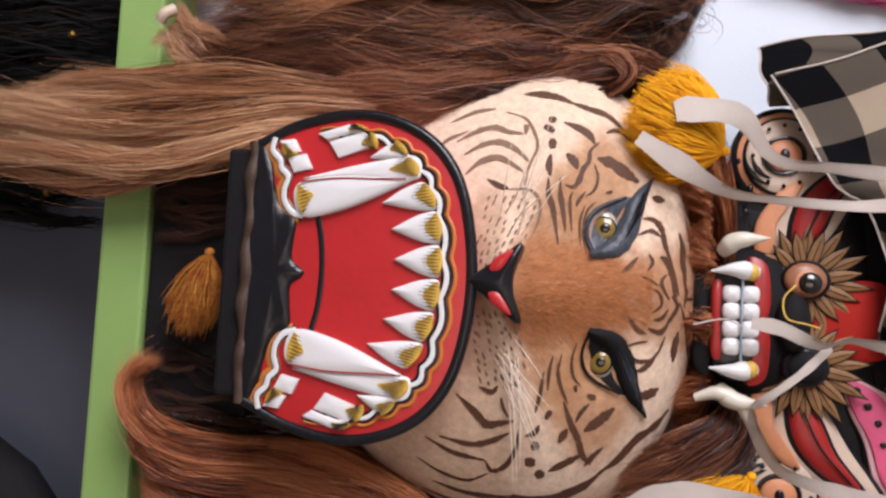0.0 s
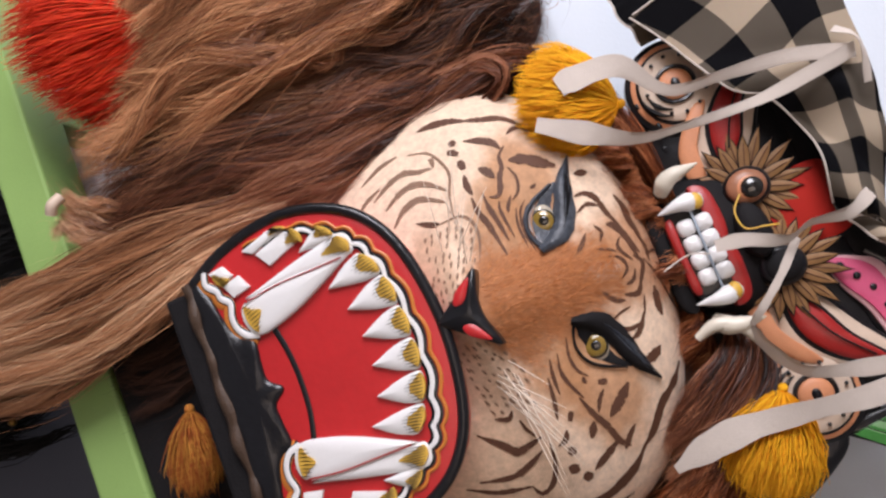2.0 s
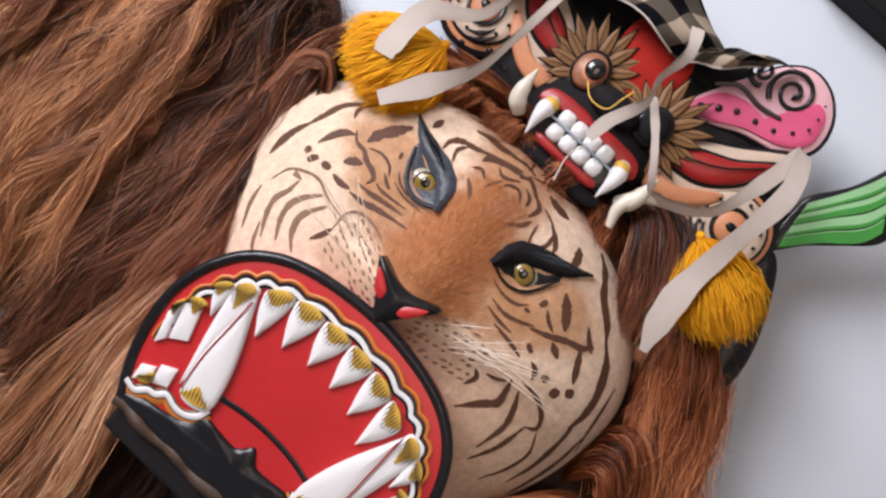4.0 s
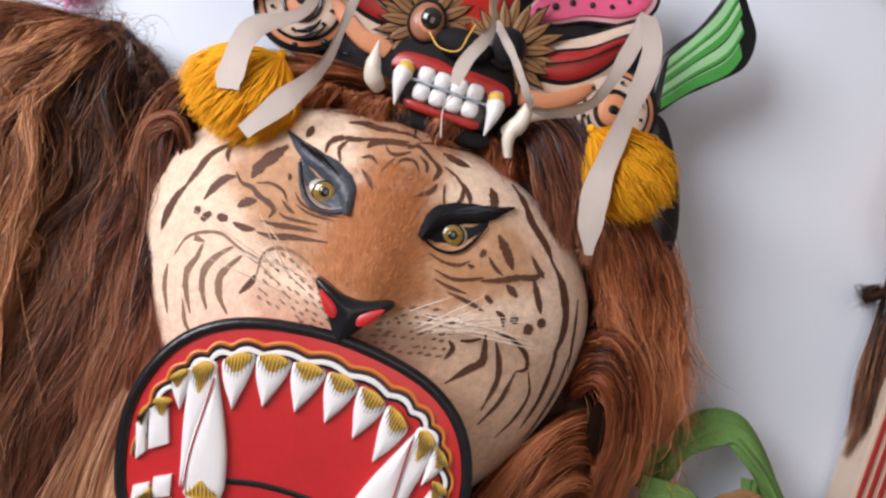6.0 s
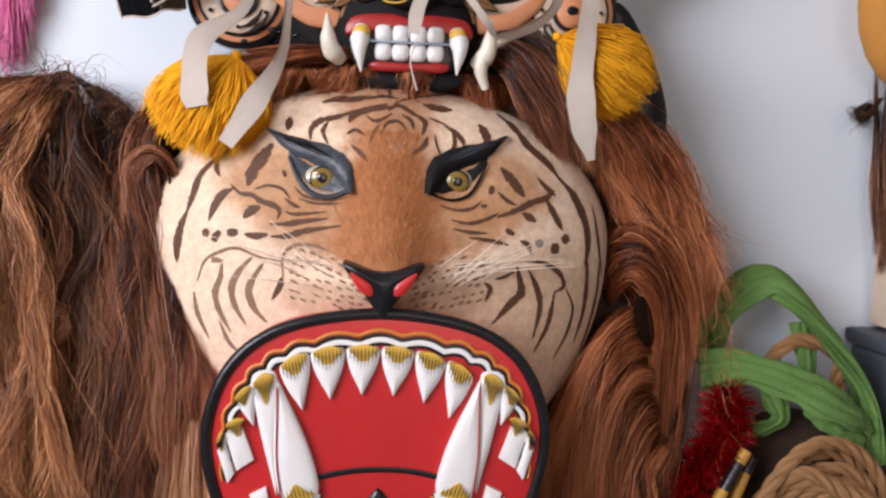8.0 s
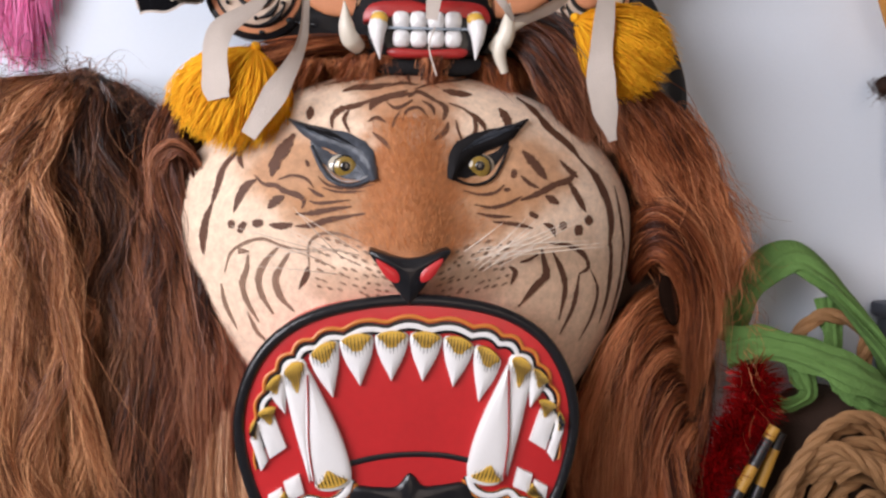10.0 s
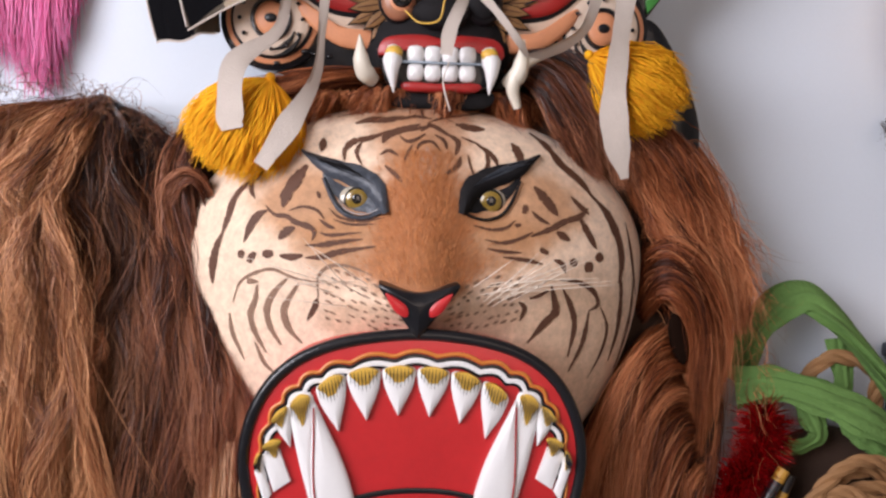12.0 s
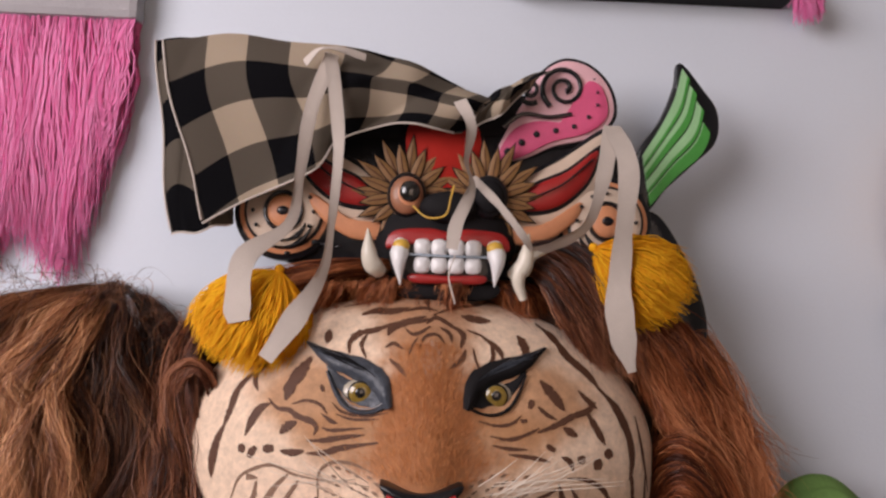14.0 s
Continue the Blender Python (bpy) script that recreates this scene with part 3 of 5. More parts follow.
RIGHT_B = [
    (3.6, 102, 56, 110, 49, 120, 44), (7.3, 140, 8, 148, 8), (8.8, 161, 8, 161, -2),
    (8.3, 169, 15, 175, 8), (4.7, 124, 11, 132, 7, 136, -2), (4.7, 110, 22, 118, 17),
    (3.6, 74, 14, 96, 11, 113, 7), (3.1, 59, 22, 74, 19, 92, 18), (3.1, 57, 30, 74, 27, 90, 31, 103, 37),
    (2.6, 46, 43, 63, 39, 77, 41, 86, 48), (5.2, 96, 62, 94, 54), (3.1, 85, 44, 91, 44),
    (6.8, 122, -13, 126, -29, 127, -39, 116, -50, 100, -68),
]
RIGHT_C = [
    (5.2, 134, -17, 143, -34, 148, -54, 143, -85), (4.2, 163, -39, 161, -56, 157, -75, 145, -100), (4.2, 130, -8, 150, -11, 167, -21, 173, -34, 163, -40),
    (3.1, 176, -37, 186, -59, 181, -85, 168, -110), (4.2, 90, -28, 96, -34, 92, -46), (3.1, 101, -25, 119, -18),
    (4.7, 51, 118, 61, 111, 68, 104, 70, 97), (3.6, 59, 112, 61, 100, 55, 89), (7.8, 86, 120, 92, 110, 95, 95),
    (6.2, 32, 137, 47, 134, 61, 133),
]
CROWN_A = [
    (4.7, 24, 127, 33, 119, 30, 107), (4.2, 35, 106, 31, 97, 19, 88), (2.1, 37, 124, 53, 118),
    (2.6, 4, 137, 22, 144, 45, 148, 79, 155), (2.6, -8, 107, -3, 117, 8, 119, 16, 110), (3.6, -2, 129, 7, 135, 18, 130, 28, 123),
    (6.2, -38, 117, -34, 124, -23, 129, -2, 136), (3.1, -40, 106, -32, 110, -23, 105), (3.6, -36, 96, -27, 89, -20, 81),
    (3.1, -22, 124, -15, 119, -7, 121, 2, 127), (3.1, -20, 129, -8, 131, 4, 134), (2.1, -10, 116, -15, 108, -18, 99),
]
CROWN_B = [
    (3.1, 11, 126, 20, 120, 22, 112), (2.6, 1, 141, -1, 153, -5, 162), (2.6, 11, 147, 22, 156, 42, 162),
    (2.6, -23, 140, -7, 144, 9, 142), (2.1, 49, 84, 44, 97, 42, 108),
]
dark, pale, specks = [], [], []
for w, *q in LEFT_A + LEFT_B + LEFT_C + RIGHT_A + RIGHT_B + RIGHT_C + CROWN_A + CROWN_B:
    if len(q) == 4:
        q = q[:2] + [(q[0] + q[2]) / 2 + rng.normal(0, 0.6), (q[1] + q[3]) / 2 + rng.normal(0, 0.6)] + q[2:]
        dark.append(brush(q, (w * 0.55, w, w * 0.6), rough=0.07))
    else:
        dark.append(brush(q, tapered(w)))
for w, *q in PALE_A:
    pale.append(brush(q if len(q) > 4 else q[:2] + q, tapered(w)))
for s in (-1, 1):
    for row in range(7):
        for k in range(8):
            u = k / 7
            x = s * (22 + 64 * u + 3.5 * (row % 2) + rng.normal(0, 1.1))
            z = -53 + 6.2 * row + 24 * u * (0.35 + 0.065 * row) + rng.normal(0, 0.9)
            if z < -62 + abs(x) * 0.12 or z > -8 + abs(x) * 0.1 or rng.random() < 0.12:
                continue
            ln = rng.uniform(1.6, 3.4)
            specks.append(brush((x - ln, z - s * 0.45 * ln, x, z, x + ln, z + s * 0.45 * ln), (0.8, rng.uniform(1.6, 2.7), 0.7), n=6))
for piece in dark:
    joined("stripe", [piece], STRIPE, tiger)
for piece in pale:
    joined("stripe", [piece], STRIPE_PALE, tiger, "faded grey-brown stripe")
tagged(joined("muzzle_specks", specks, STRIPE_PALE, tiger, "rows of small brown muzzle specks"), kind="stuff")


def eye(s):
    cx, cz = FX + s * 0.062, FZ + 0.065
    cy = face_y(cx, cz)
    e = ball("eyeball", (cx, cy + 0.006, cz - 0.001), 0.0185, EYEWHITE, tiger, (1.05, 0.6, 0.72), "glossy glass eye")
    ball("iris", (cx + 0.001, cy - 0.0035, cz - 0.001), 0.0108, AMBER, e, (1, 0.3, 1), "amber iris")
    ball("iris_ring", (cx + 0.001, cy - 0.0030, cz - 0.001), 0.0118, PUPIL, e, (1, 0.26, 1))
    ball("pupil", (cx + 0.001, cy - 0.0066, cz), 0.0046, PUPIL, e, (1, 0.25, 1))
    lid = GREYLID if s < 0 else BLACKMATT
    # Lid leather; on the right its black also stands in for brow shade.
    joined("eye_socket", [brush((s * 33, 57, s * 48, 60, s * 64, 65, s * 80, 74, s * 92, 88), [(0.66 if s < 0 else 0.5) * w for w in (8, 25, 29, 18, 5)], 0.0010, 0.0006, rough=0.06)], lid, tiger, "dark leather eye socket")
    brow = joined("brow", [brush((s * 114, 109, s * 90, 95, s * 62, 85.5, s * 44, 74, s * 35, 53), (2, 15, 22, 20, 8), 0.0015, 0.0075, rough=0.05)], lid, tiger, "worn grey leather brow with pointed end" if s < 0 else "matt black leather brow with pointed end")
    for k in range(7):
        u = k / 6
        joined("crease", [brush((s * (108 - 14 * u), 106 - 8 * u + 2 * math.sin(k * 2.4), s * (82 - 10 * u), 97 - 5 * u + 3 * math.sin(k * 1.7), s * (58 - 12 * u), 88 - 9 * u), (0.3, 1.4, 0.3), 0.0082, 0.0010, rough=0.2)], BLACKMATT if s < 0 else GREYLID, brow)
    broad = 0.8 if s < 0 else 0.5
    joined("eyelid", [brush((s * 34, 58, s * 44, 51, s * 58, 48, s * 72, 52, s * 82, 63, s * 92, 84), [broad * w for w in (6, 5, 5, 6, 6, 4)], 0.002, 0.003, rough=0.06)], lid, tiger, "worn lower eyelid")
    if s < 0:
        joined("eyelid_edge", [brush((-36, 60, -46, 54, -58, 51.5, -70, 55, -78, 64), (0.7, 1.1, 1.2, 1.1, 0.7), 0.0052, 0.0008, rough=0.25)], GREYCLOTH, tiger, "rubbed pale eyelid edge")


eye(-1)
eye(1)


def nose():
    pts = [(FX - 0.040, FZ - 0.007), (FX - 0.014, FZ - 0.013), (FX + 0.004, FZ - 0.013), (FX + 0.031, FZ - 0.007), (FX + 0.016, FZ - 0.028), (FX - 0.003, FZ - 0.052), (FX - 0.008, FZ - 0.052), (FX - 0.024, FZ - 0.030)]
    y = face_y(FX, FZ - 0.02) - 0.004
    pad = plate("nose_pad", pts, y, 0.03, BLACK, tiger, 48, 0.006, "black glossy nose pad")
    for s in (-1, 1):
        c = FX - 0.005
        plate("nostril", [(c + s * 0.029, FZ - 0.0135), (c + s * 0.020, FZ - 0.030), (c + s * 0.010, FZ - 0.034), (c + s * 0.011, FZ - 0.024)], y - 0.005, 0.004, RED, pad, 20, 0.0015, "red nostril")


nose()

# short nap on the bridge of the nose
kn = 4200
nz0 = rng.uniform(1.200, 1.318, kn)
nx0 = FX + rng.normal(0, 1, kn) * (0.013 + 0.022 * np.clip((1.30 - nz0) / 0.10, 0, 1))
lean = rng.normal(0, 0.35, kn) + (nx0 - FX) * 14
ln0 = rng.uniform(0.004, 0.009, kn)
nap = np.stack([np.column_stack([nx0 + np.sin(lean) * ln0 * u, np.array([face_y(a, b) for a, b in zip(nx0 + np.sin(lean) * ln0 * u, nz0 + np.cos(lean) * ln0 * u)]) - 0.0004 - 0.0014 * u * (1.2 - u), nz0 + np.cos(lean) * ln0 * u]) for u in (0.0, 0.35, 0.7, 1.0)], axis=1)
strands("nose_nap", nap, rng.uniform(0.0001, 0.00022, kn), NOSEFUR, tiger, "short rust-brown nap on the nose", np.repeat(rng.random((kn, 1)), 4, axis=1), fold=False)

# whiskers
for s, num in ((1, 16), (-1, 10)):
    for k in range(num):
        x0, z0 = FX + s * rng.uniform(0.045, 0.085), FZ + rng.uniform(-0.035, -0.008)
        a = rng.uniform(-0.05, 0.95)
        ln = rng.uniform(0.04, 0.10)
        p0 = np.array((x0, face_y(x0, z0) - 0.001, z0))
        p1 = p0 + np.array((s * math.cos(a) * ln * 0.55, -0.016, math.sin(a) * ln * 0.5))
        p2 = p0 + np.array((s * math.cos(a) * ln, -0.012, math.sin(a) * ln * 0.95 - 0.004))
        tube("whisker", [p0, p1, p2], (0.0005, 0.0005, 0.0002), WHISKER, tiger, n=9, sides=4)


# ---- mouth ----
MY = 0.842
HALF = [(-0.121, 0.950), (-0.140, 0.990), (-0.150, 1.045), (-0.140, 1.092), (-0.114, 1.128), (-0.070, 1.150), (0.0, 1.159)]
LIP = spline([(MX + x, z) for x, z in HALF] + [(MX - x, z) for x, z in reversed(HALF[:-1])], 181)


def lip_offset(d, wave=0.0, teeth=21):
    """The lip's line moved inwards by d, narrower at the sides, with a scalloped edge."""
    t = np.gradient(LIP, axis=0)
    t /= np.linalg.norm(t, axis=1)[:, None]
    inn = np.column_stack([t[:, 1], -t[:, 0]])
    s = np.linspace(0, 1, len(LIP))
    scale = 0.62 + 0.38 * np.clip((LIP[:, 1] - 1.00) / 0.12, 0, 1)
    off = d * scale + wave * (1 - np.abs(np.sin(math.pi * teeth * s))) * scale
    return LIP + inn * off[:, None]


ring = [tuple(p) for p in LIP]
mouth = plate("mouth_board", ring, MY, 0.10, RED, tiger, dome=0.0, label="red enamelled mouth board with painted fangs", smooth_curve=False)
tube("lip_rim", [(x, MY + 0.001, z) for x, z in LIP[::4]], 0.0053, BLACK, mouth, "thick glossy black lip rim", n=140, sides=10)


def band(name, d0, d1, y, mat, wave, sub=(0, 181)):
    a, b = lip_offset(d0, wave)[sub[0]:sub[1]], lip_offset(d1, wave)[sub[0]:sub[1]]
    g = np.stack([np.column_stack([q[:, 0], np.full(len(q), yy), q[:, 1]]) for q, yy in ((a, y), ((a * 0.5 + b * 0.5), y - 0.0008), (b, y))], axis=1)
    return sheet(name, g, mat, mouth, thick=0.002)


up = (20, 161)
band("orange_line", 0.0125, 0.0158, MY - 0.002, ORANGE, 0.0045, up)
band("dark_line", 0.0168, 0.0272, MY - 0.0026, BLACK, 0.0045, up)
band("white_line", 0.0197, 0.0243, MY - 0.0036, TOOTH, 0.0045, up)


def fang(base_a, base_b, tip, y, rise, bow=0.12, name="tooth"):
    a, b, t = (np.array(v, float) for v in (base_a, base_b, tip))
    ax = t - (a + b) / 2
    sd = (b - a) * bow
    pts = [a, a * 0.72 + t * 0.28 - sd, a * 0.45 + t * 0.55 - sd, a * 0.18 + t * 0.82 - sd * 0.5, t + (a - b) * 0.02, t + (b - a) * 0.02, b * 0.18 + t * 0.82 + sd * 0.5, b * 0.45 + t * 0.55 + sd, b * 0.72 + t * 0.28 + sd, b, (a + b) / 2 - ax * 0.07]
    return plate(name, pts, y, 0.006, TOOTH, mouth, 44, rise)


hatch = []


def gum(base_a, base_b, tip, y):
    """Ochre root of a tooth with dark hatching."""
    a, b, t = (np.array(v, float) for v in (base_a, base_b, tip))
    m = (a + b) / 2
    ax = t - m
    pts = [a + (b - a) * 0.04, m - ax * 0.10, b - (b - a) * 0.04, m + ax * 0.16 + (b - a) * 0.24, m + ax * 0.40, m + ax * 0.16 - (b - a) * 0.24]
    plate("root", pts, y, 0.004, GOLD, mouth, 24, 0.0002)
    for k in range(8):
        u = 0.10 + 0.80 * k / 7
        p = a + (b - a) * u
        ln = 0.42 * (1 - abs(u - 0.5) * 1.25)
        hatch.append(spline([(p[0] + ax[0] * v, y - 0.0012, p[1] + ax[1] * v) for v in (-0.05, ln * 0.5, ln)], 4))


TIPS = [(-0.109, 1.074), (-0.085, 1.084), (-0.0575, 1.088), (-0.030, 1.087), (-0.003, 1.081), (0.020, 1.067)]
ROOTS = [(-0.130, 1.1115), (-0.1035, 1.1245), (-0.0725, 1.1285), (-0.0415, 1.1290), (-0.0115, 1.126), (0.0165, 1.118), (0.041, 1.1035)]
for k, tip in enumerate(TIPS):
    a, b = np.array(ROOTS[k]), np.array(ROOTS[k + 1])
    g = (b - a) * 0.05
    fang(a + g, b - g, tip, MY - 0.004, 0.0032)
    gum(a + g, b - g, tip, MY - 0.0066)
for s in (-1, 1):
    def at(x, z):
        return (MX + s * (abs(x)), z)
    fang(at(0.110, 1.097), at(0.090, 1.105), at(0.089, 0.998), MY - 0.004, 0.003, 0.10)
    gum(at(0.110, 1.097), at(0.091, 1.105), at(0.093, 1.045), MY - 0.0066)
    fang(at(0.052, 0.999), at(0.084, 0.993), at(0.088, 1.098), MY - 0.0065, 0.0032, 0.16)
    tube("fang_line", [(x, MY - 0.0085, z) for x, z in (at(0.0845, 0.996), at(0.0885, 1.03), at(0.0885, 1.065), at(0.0885, 1.096))], 0.0008, DARKRED, mouth, n=20, sides=5)
    gum(at(0.054, 0.999), at(0.083, 0.993), at(0.079, 1.028), MY - 0.0092)
    fang(at(0.123, 1.084), at(0.110, 1.094), at(0.109, 1.060), MY - 0.004, 0.003)
    for q in ([at(0.1335, 1.053), at(0.1185, 1.058), at(0.1085, 1.029), at(0.1235, 1.019)],
              [at(0.1400, 1.038), at(0.1345, 1.050), at(0.1250, 1.017), at(0.1310, 1.008)],
              [at(0.112, 0.997), at(0.098, 1.004), at(0.094, 0.986), at(0.108, 0.979)],
              [at(0.126, 0.985), at(0.114, 0.992), at(0.110, 0.978), at(0.124, 0.970)]):
        dense = np.vstack([np.linspace(q[k], q[(k + 1) % 4], 5)[:-1] for k in range(4)])
        plate("tooth", dense, MY - 0.004, 0.006, TOOTH, mouth, dome=0.0015, smooth_curve=False)
    gum(at(0.126, 1.083), at(0.111, 1.096), at(0.110, 1.060), MY - 0.0066)
    gum(at(0.1335, 1.060), at(0.1165, 1.066), at(0.1165, 1.032), MY - 0.0062)
    gum(at(0.1405, 1.044), at(0.1345, 1.055), at(0.1300, 1.020), MY - 0.0062)
    gum(at(0.122, 0.974), at(0.106, 0.980), at(0.108, 1.006), MY - 0.0064)
    low = [at(0.127, 0.966), at(0.115, 0.964), at(0.106, 0.972), at(0.098, 0.974), at(0.090, 0.981), at(0.078, 0.978), at(0.067, 0.979), at(0.057, 0.986), at(0.053, 0.998)]
    for r, dz, y, mat, nm in ((0.0030, 0.0, -0.004, TOOTH, "white_line"), (0.0050, -0.001, -0.002, BLACK, "dark_line"), (0.0075, -0.0035, -0.0005, ORANGE, "orange_line")):
        tube(nm, [(x, MY + y, z + dz) for x, z in low], r, mat, mouth, n=50, sides=6, flat=0.35)
strands("root_hatching", hatch, 0.0005, BLACK, mouth, "thin black hatching on the ochre tooth roots")
tube("tongue_line", [(MX - 0.060, MY - 0.001, 1.010), (MX - 0.030, MY - 0.001, 1.0165), (MX, MY - 0.001, 1.0185), (MX + 0.030, MY - 0.001, 1.0165), (MX + 0.058, MY - 0.001, 1.010)], 0.0030, BLACK, mouth, n=30, flat=0.4)
plate("lower_lip", [(MX - 0.116, 0.949), (MX - 0.105, 0.962), (MX - 0.080, 0.968), (MX - 0.060, 0.976), (MX - 0.050, 0.990), (MX - 0.030, 0.989), (MX - 0.012, 0.989), (MX, 1.001), (MX + 0.012, 0.989), (MX + 0.030, 0.989), (MX + 0.050, 0.990), (MX + 0.060, 0.976), (MX + 0.080, 0.968), (MX + 0.105, 0.962), (MX + 0.116, 0.949), (MX, 0.946)], MY - 0.003, 0.006, BLACK, mouth, 110, 0.003, "glossy black lower lip with a point")
tube("jaw_edge", [(MX - 0.124 + 0.0155 * k, MY + 0.002 + 0.002 * math.sin(k * 2.3), 0.944 + 0.0015 * math.sin(k * 1.7)) for k in range(17)], (0.006, 0.0072, 0.0058, 0.0070, 0.0085, 0.0060, 0.0066, 0.0056), WOODEDGE, mouth, "chipped brown wooden jaw edge", n=90, sides=8)
box("jaw_shelf", (MX - 0.118, MY + 0.006, 0.915), (MX + 0.118, 1.02, 0.945), BLACKMATT, mouth, "dark wooden jaw shelf")
# Added block; its black stands in for the dark hollow under the jaw.
box("hollow_block", (MX - 0.115, 0.93, 0.792), (MX + 0.15, 1.06, 0.913), BLACKMATT, tiger, "black block added for the dark hollow under the jaw")

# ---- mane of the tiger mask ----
# Added bodies under the hair; their dark colour deepens the gaps like shade.
ball("mane_backing", (0.212, 1.045, 1.09), 0.1, BACKING, tiger, (1.05, 0.5, 2.6), "dark backing added under the mane")
ball("mane_backing", (0.268, 1.005, 1.00), 0.1, BACKING, tiger, (0.32, 0.3, 1.5))
ball("mane_backing", (-0.255, 1.05, 1.12), 0.1, BACKING, tiger, (0.5, 0.45, 2.4))
ball("crown_backing", (-0.01, 1.03, 1.33), 0.1, BACKING, tiger, (2.0, 0.55, 0.75))
R = [
    [(0.098, 0.985, 1.396), (0.132, 0.950, 1.364), (0.166, 0.945, 1.320), (0.193, 0.955, 1.280), (0.224, 0.955, 1.239), (0.257, 0.960, 1.203)],
    [(0.131, 1.000, 1.404), (0.177, 0.965, 1.360), (0.214, 0.950, 1.314), (0.245, 0.950, 1.263), (0.279, 0.955, 1.209), (0.301, 0.970, 1.141)],
    [(0.183, 1.010, 1.399), (0.228, 0.975, 1.350), (0.258, 0.965, 1.315), (0.280, 0.965, 1.268), (0.294, 0.965, 1.214), (0.311, 0.980, 1.145)],
    [(0.227, 1.030, 1.390), (0.255, 1.000, 1.342), (0.279, 0.990, 1.300), (0.294, 0.985, 1.249), (0.308, 0.985, 1.194), (0.321, 0.990, 1.131)],
]
fur("mane", rng, R, 17000, MANE, tiger, "long russet mane hair combed downwards", locks=40, width=0.42, layer=0.7, depth=0.035, wave=0.009, curl=1.3, taper=0.5, fine=0.0028)
A = [
    [(0.209, 0.985, 1.143), (0.213, 0.960, 1.167), (0.224, 0.950, 1.175), (0.240, 0.948, 1.161), (0.250, 0.955, 1.126), (0.254, 0.960, 1.077), (0.262, 0.965, 1.019)],
    [(0.202, 0.985, 1.156), (0.206, 0.955, 1.190), (0.223, 0.942, 1.200), (0.248, 0.942, 1.176), (0.262, 0.950, 1.127), (0.264, 0.955, 1.072), (0.270, 0.965, 1.000)],
    [(0.199, 0.985, 1.186), (0.204, 0.955, 1.215), (0.222, 0.940, 1.223), (0.250, 0.942, 1.199), (0.275, 0.952, 1.145), (0.280, 0.960, 1.088), (0.276, 0.970, 1.011)],
    [(0.201, 0.985, 1.216), (0.214, 0.960, 1.236), (0.240, 0.948, 1.228), (0.269, 0.950, 1.195), (0.291, 0.960, 1.140), (0.293, 0.970, 1.086), (0.288, 0.980, 1.033)],
]
fur("ear_lock", rng, A, 10000, MANE, tiger, "curled lock of russet hair round the ear", n=16, locks=26, width=0.32, layer=0.15, depth=0.02, wave=0.003, curl=0.7, taper=0.35, fine=0.0015)
B = [
    [(0.232, 0.970, 1.145), (0.204, 0.950, 1.128), (0.179, 0.935, 1.097), (0.158, 0.920, 1.054), (0.139, 0.910, 1.006), (0.129, 0.900, 0.946)],
    [(0.251, 0.965, 1.117), (0.218, 0.945, 1.120), (0.190, 0.930, 1.097), (0.170, 0.918, 1.060), (0.156, 0.908, 1.006), (0.148, 0.900, 0.939)],
    [(0.260, 0.962, 1.081), (0.230, 0.942, 1.091), (0.201, 0.928, 1.074), (0.184, 0.918, 1.036), (0.174, 0.910, 0.987), (0.168, 0.905, 0.924)],
    [(0.268, 0.962, 1.044), (0.237, 0.942, 1.052), (0.215, 0.930, 1.032), (0.201, 0.922, 0.993), (0.194, 0.915, 0.948), (0.191, 0.910, 0.897)],
    [(0.276, 0.965, 1.012), (0.252, 0.948, 1.013), (0.234, 0.938, 0.992), (0.223, 0.930, 0.953), (0.219, 0.925, 0.919), (0.218, 0.920, 0.872)],
    [(0.282, 0.970, 0.979), (0.267, 0.955, 0.970), (0.257, 0.948, 0.945), (0.252, 0.942, 0.916), (0.249, 0.940, 0.886), (0.247, 0.935, 0.851)],
    [(0.305, 0.985, 1.075), (0.292, 0.968, 1.010), (0.278, 0.958, 0.950), (0.268, 0.952, 0.905), (0.262, 0.948, 0.870), (0.258, 0.945, 0.835)],
]
fur("cheek_lock", rng, B, 17000, MANE, tiger, "smooth russet hair sweeping down beside the mouth", n=14, locks=44, width=0.35, layer=0.15, depth=0.03, wave=0.0035, curl=0.8, taper=0.35, fine=0.0016)
C = [
    [(0.13, 0.93, 0.92), (0.125, 0.885, 0.83), (0.10, 0.88, 0.775), (0.06, 0.88, 0.765), (0.045, 0.885, 0.79)],
    [(0.16, 0.94, 0.93), (0.152, 0.89, 0.83), (0.118, 0.875, 0.772), (0.068, 0.87, 0.758), (0.042, 0.875, 0.790)],
    [(0.20, 0.955, 0.95), (0.20, 0.905, 0.86), (0.185, 0.89, 0.80), (0.15, 0.885, 0.765)],
    [(0.25, 0.965, 0.97), (0.25, 0.915, 0.88), (0.24, 0.90, 0.82), (0.21, 0.895, 0.775)],
]
C = [spline(q, 5) + np.array((0, 0, 0.045)) for q in C]
fur("beard_curl", rng, C, 5000, MANE, tiger, "curling tawny lock under the cheek", locks=14, layer=0.2, depth=0.02, wave=0.004)
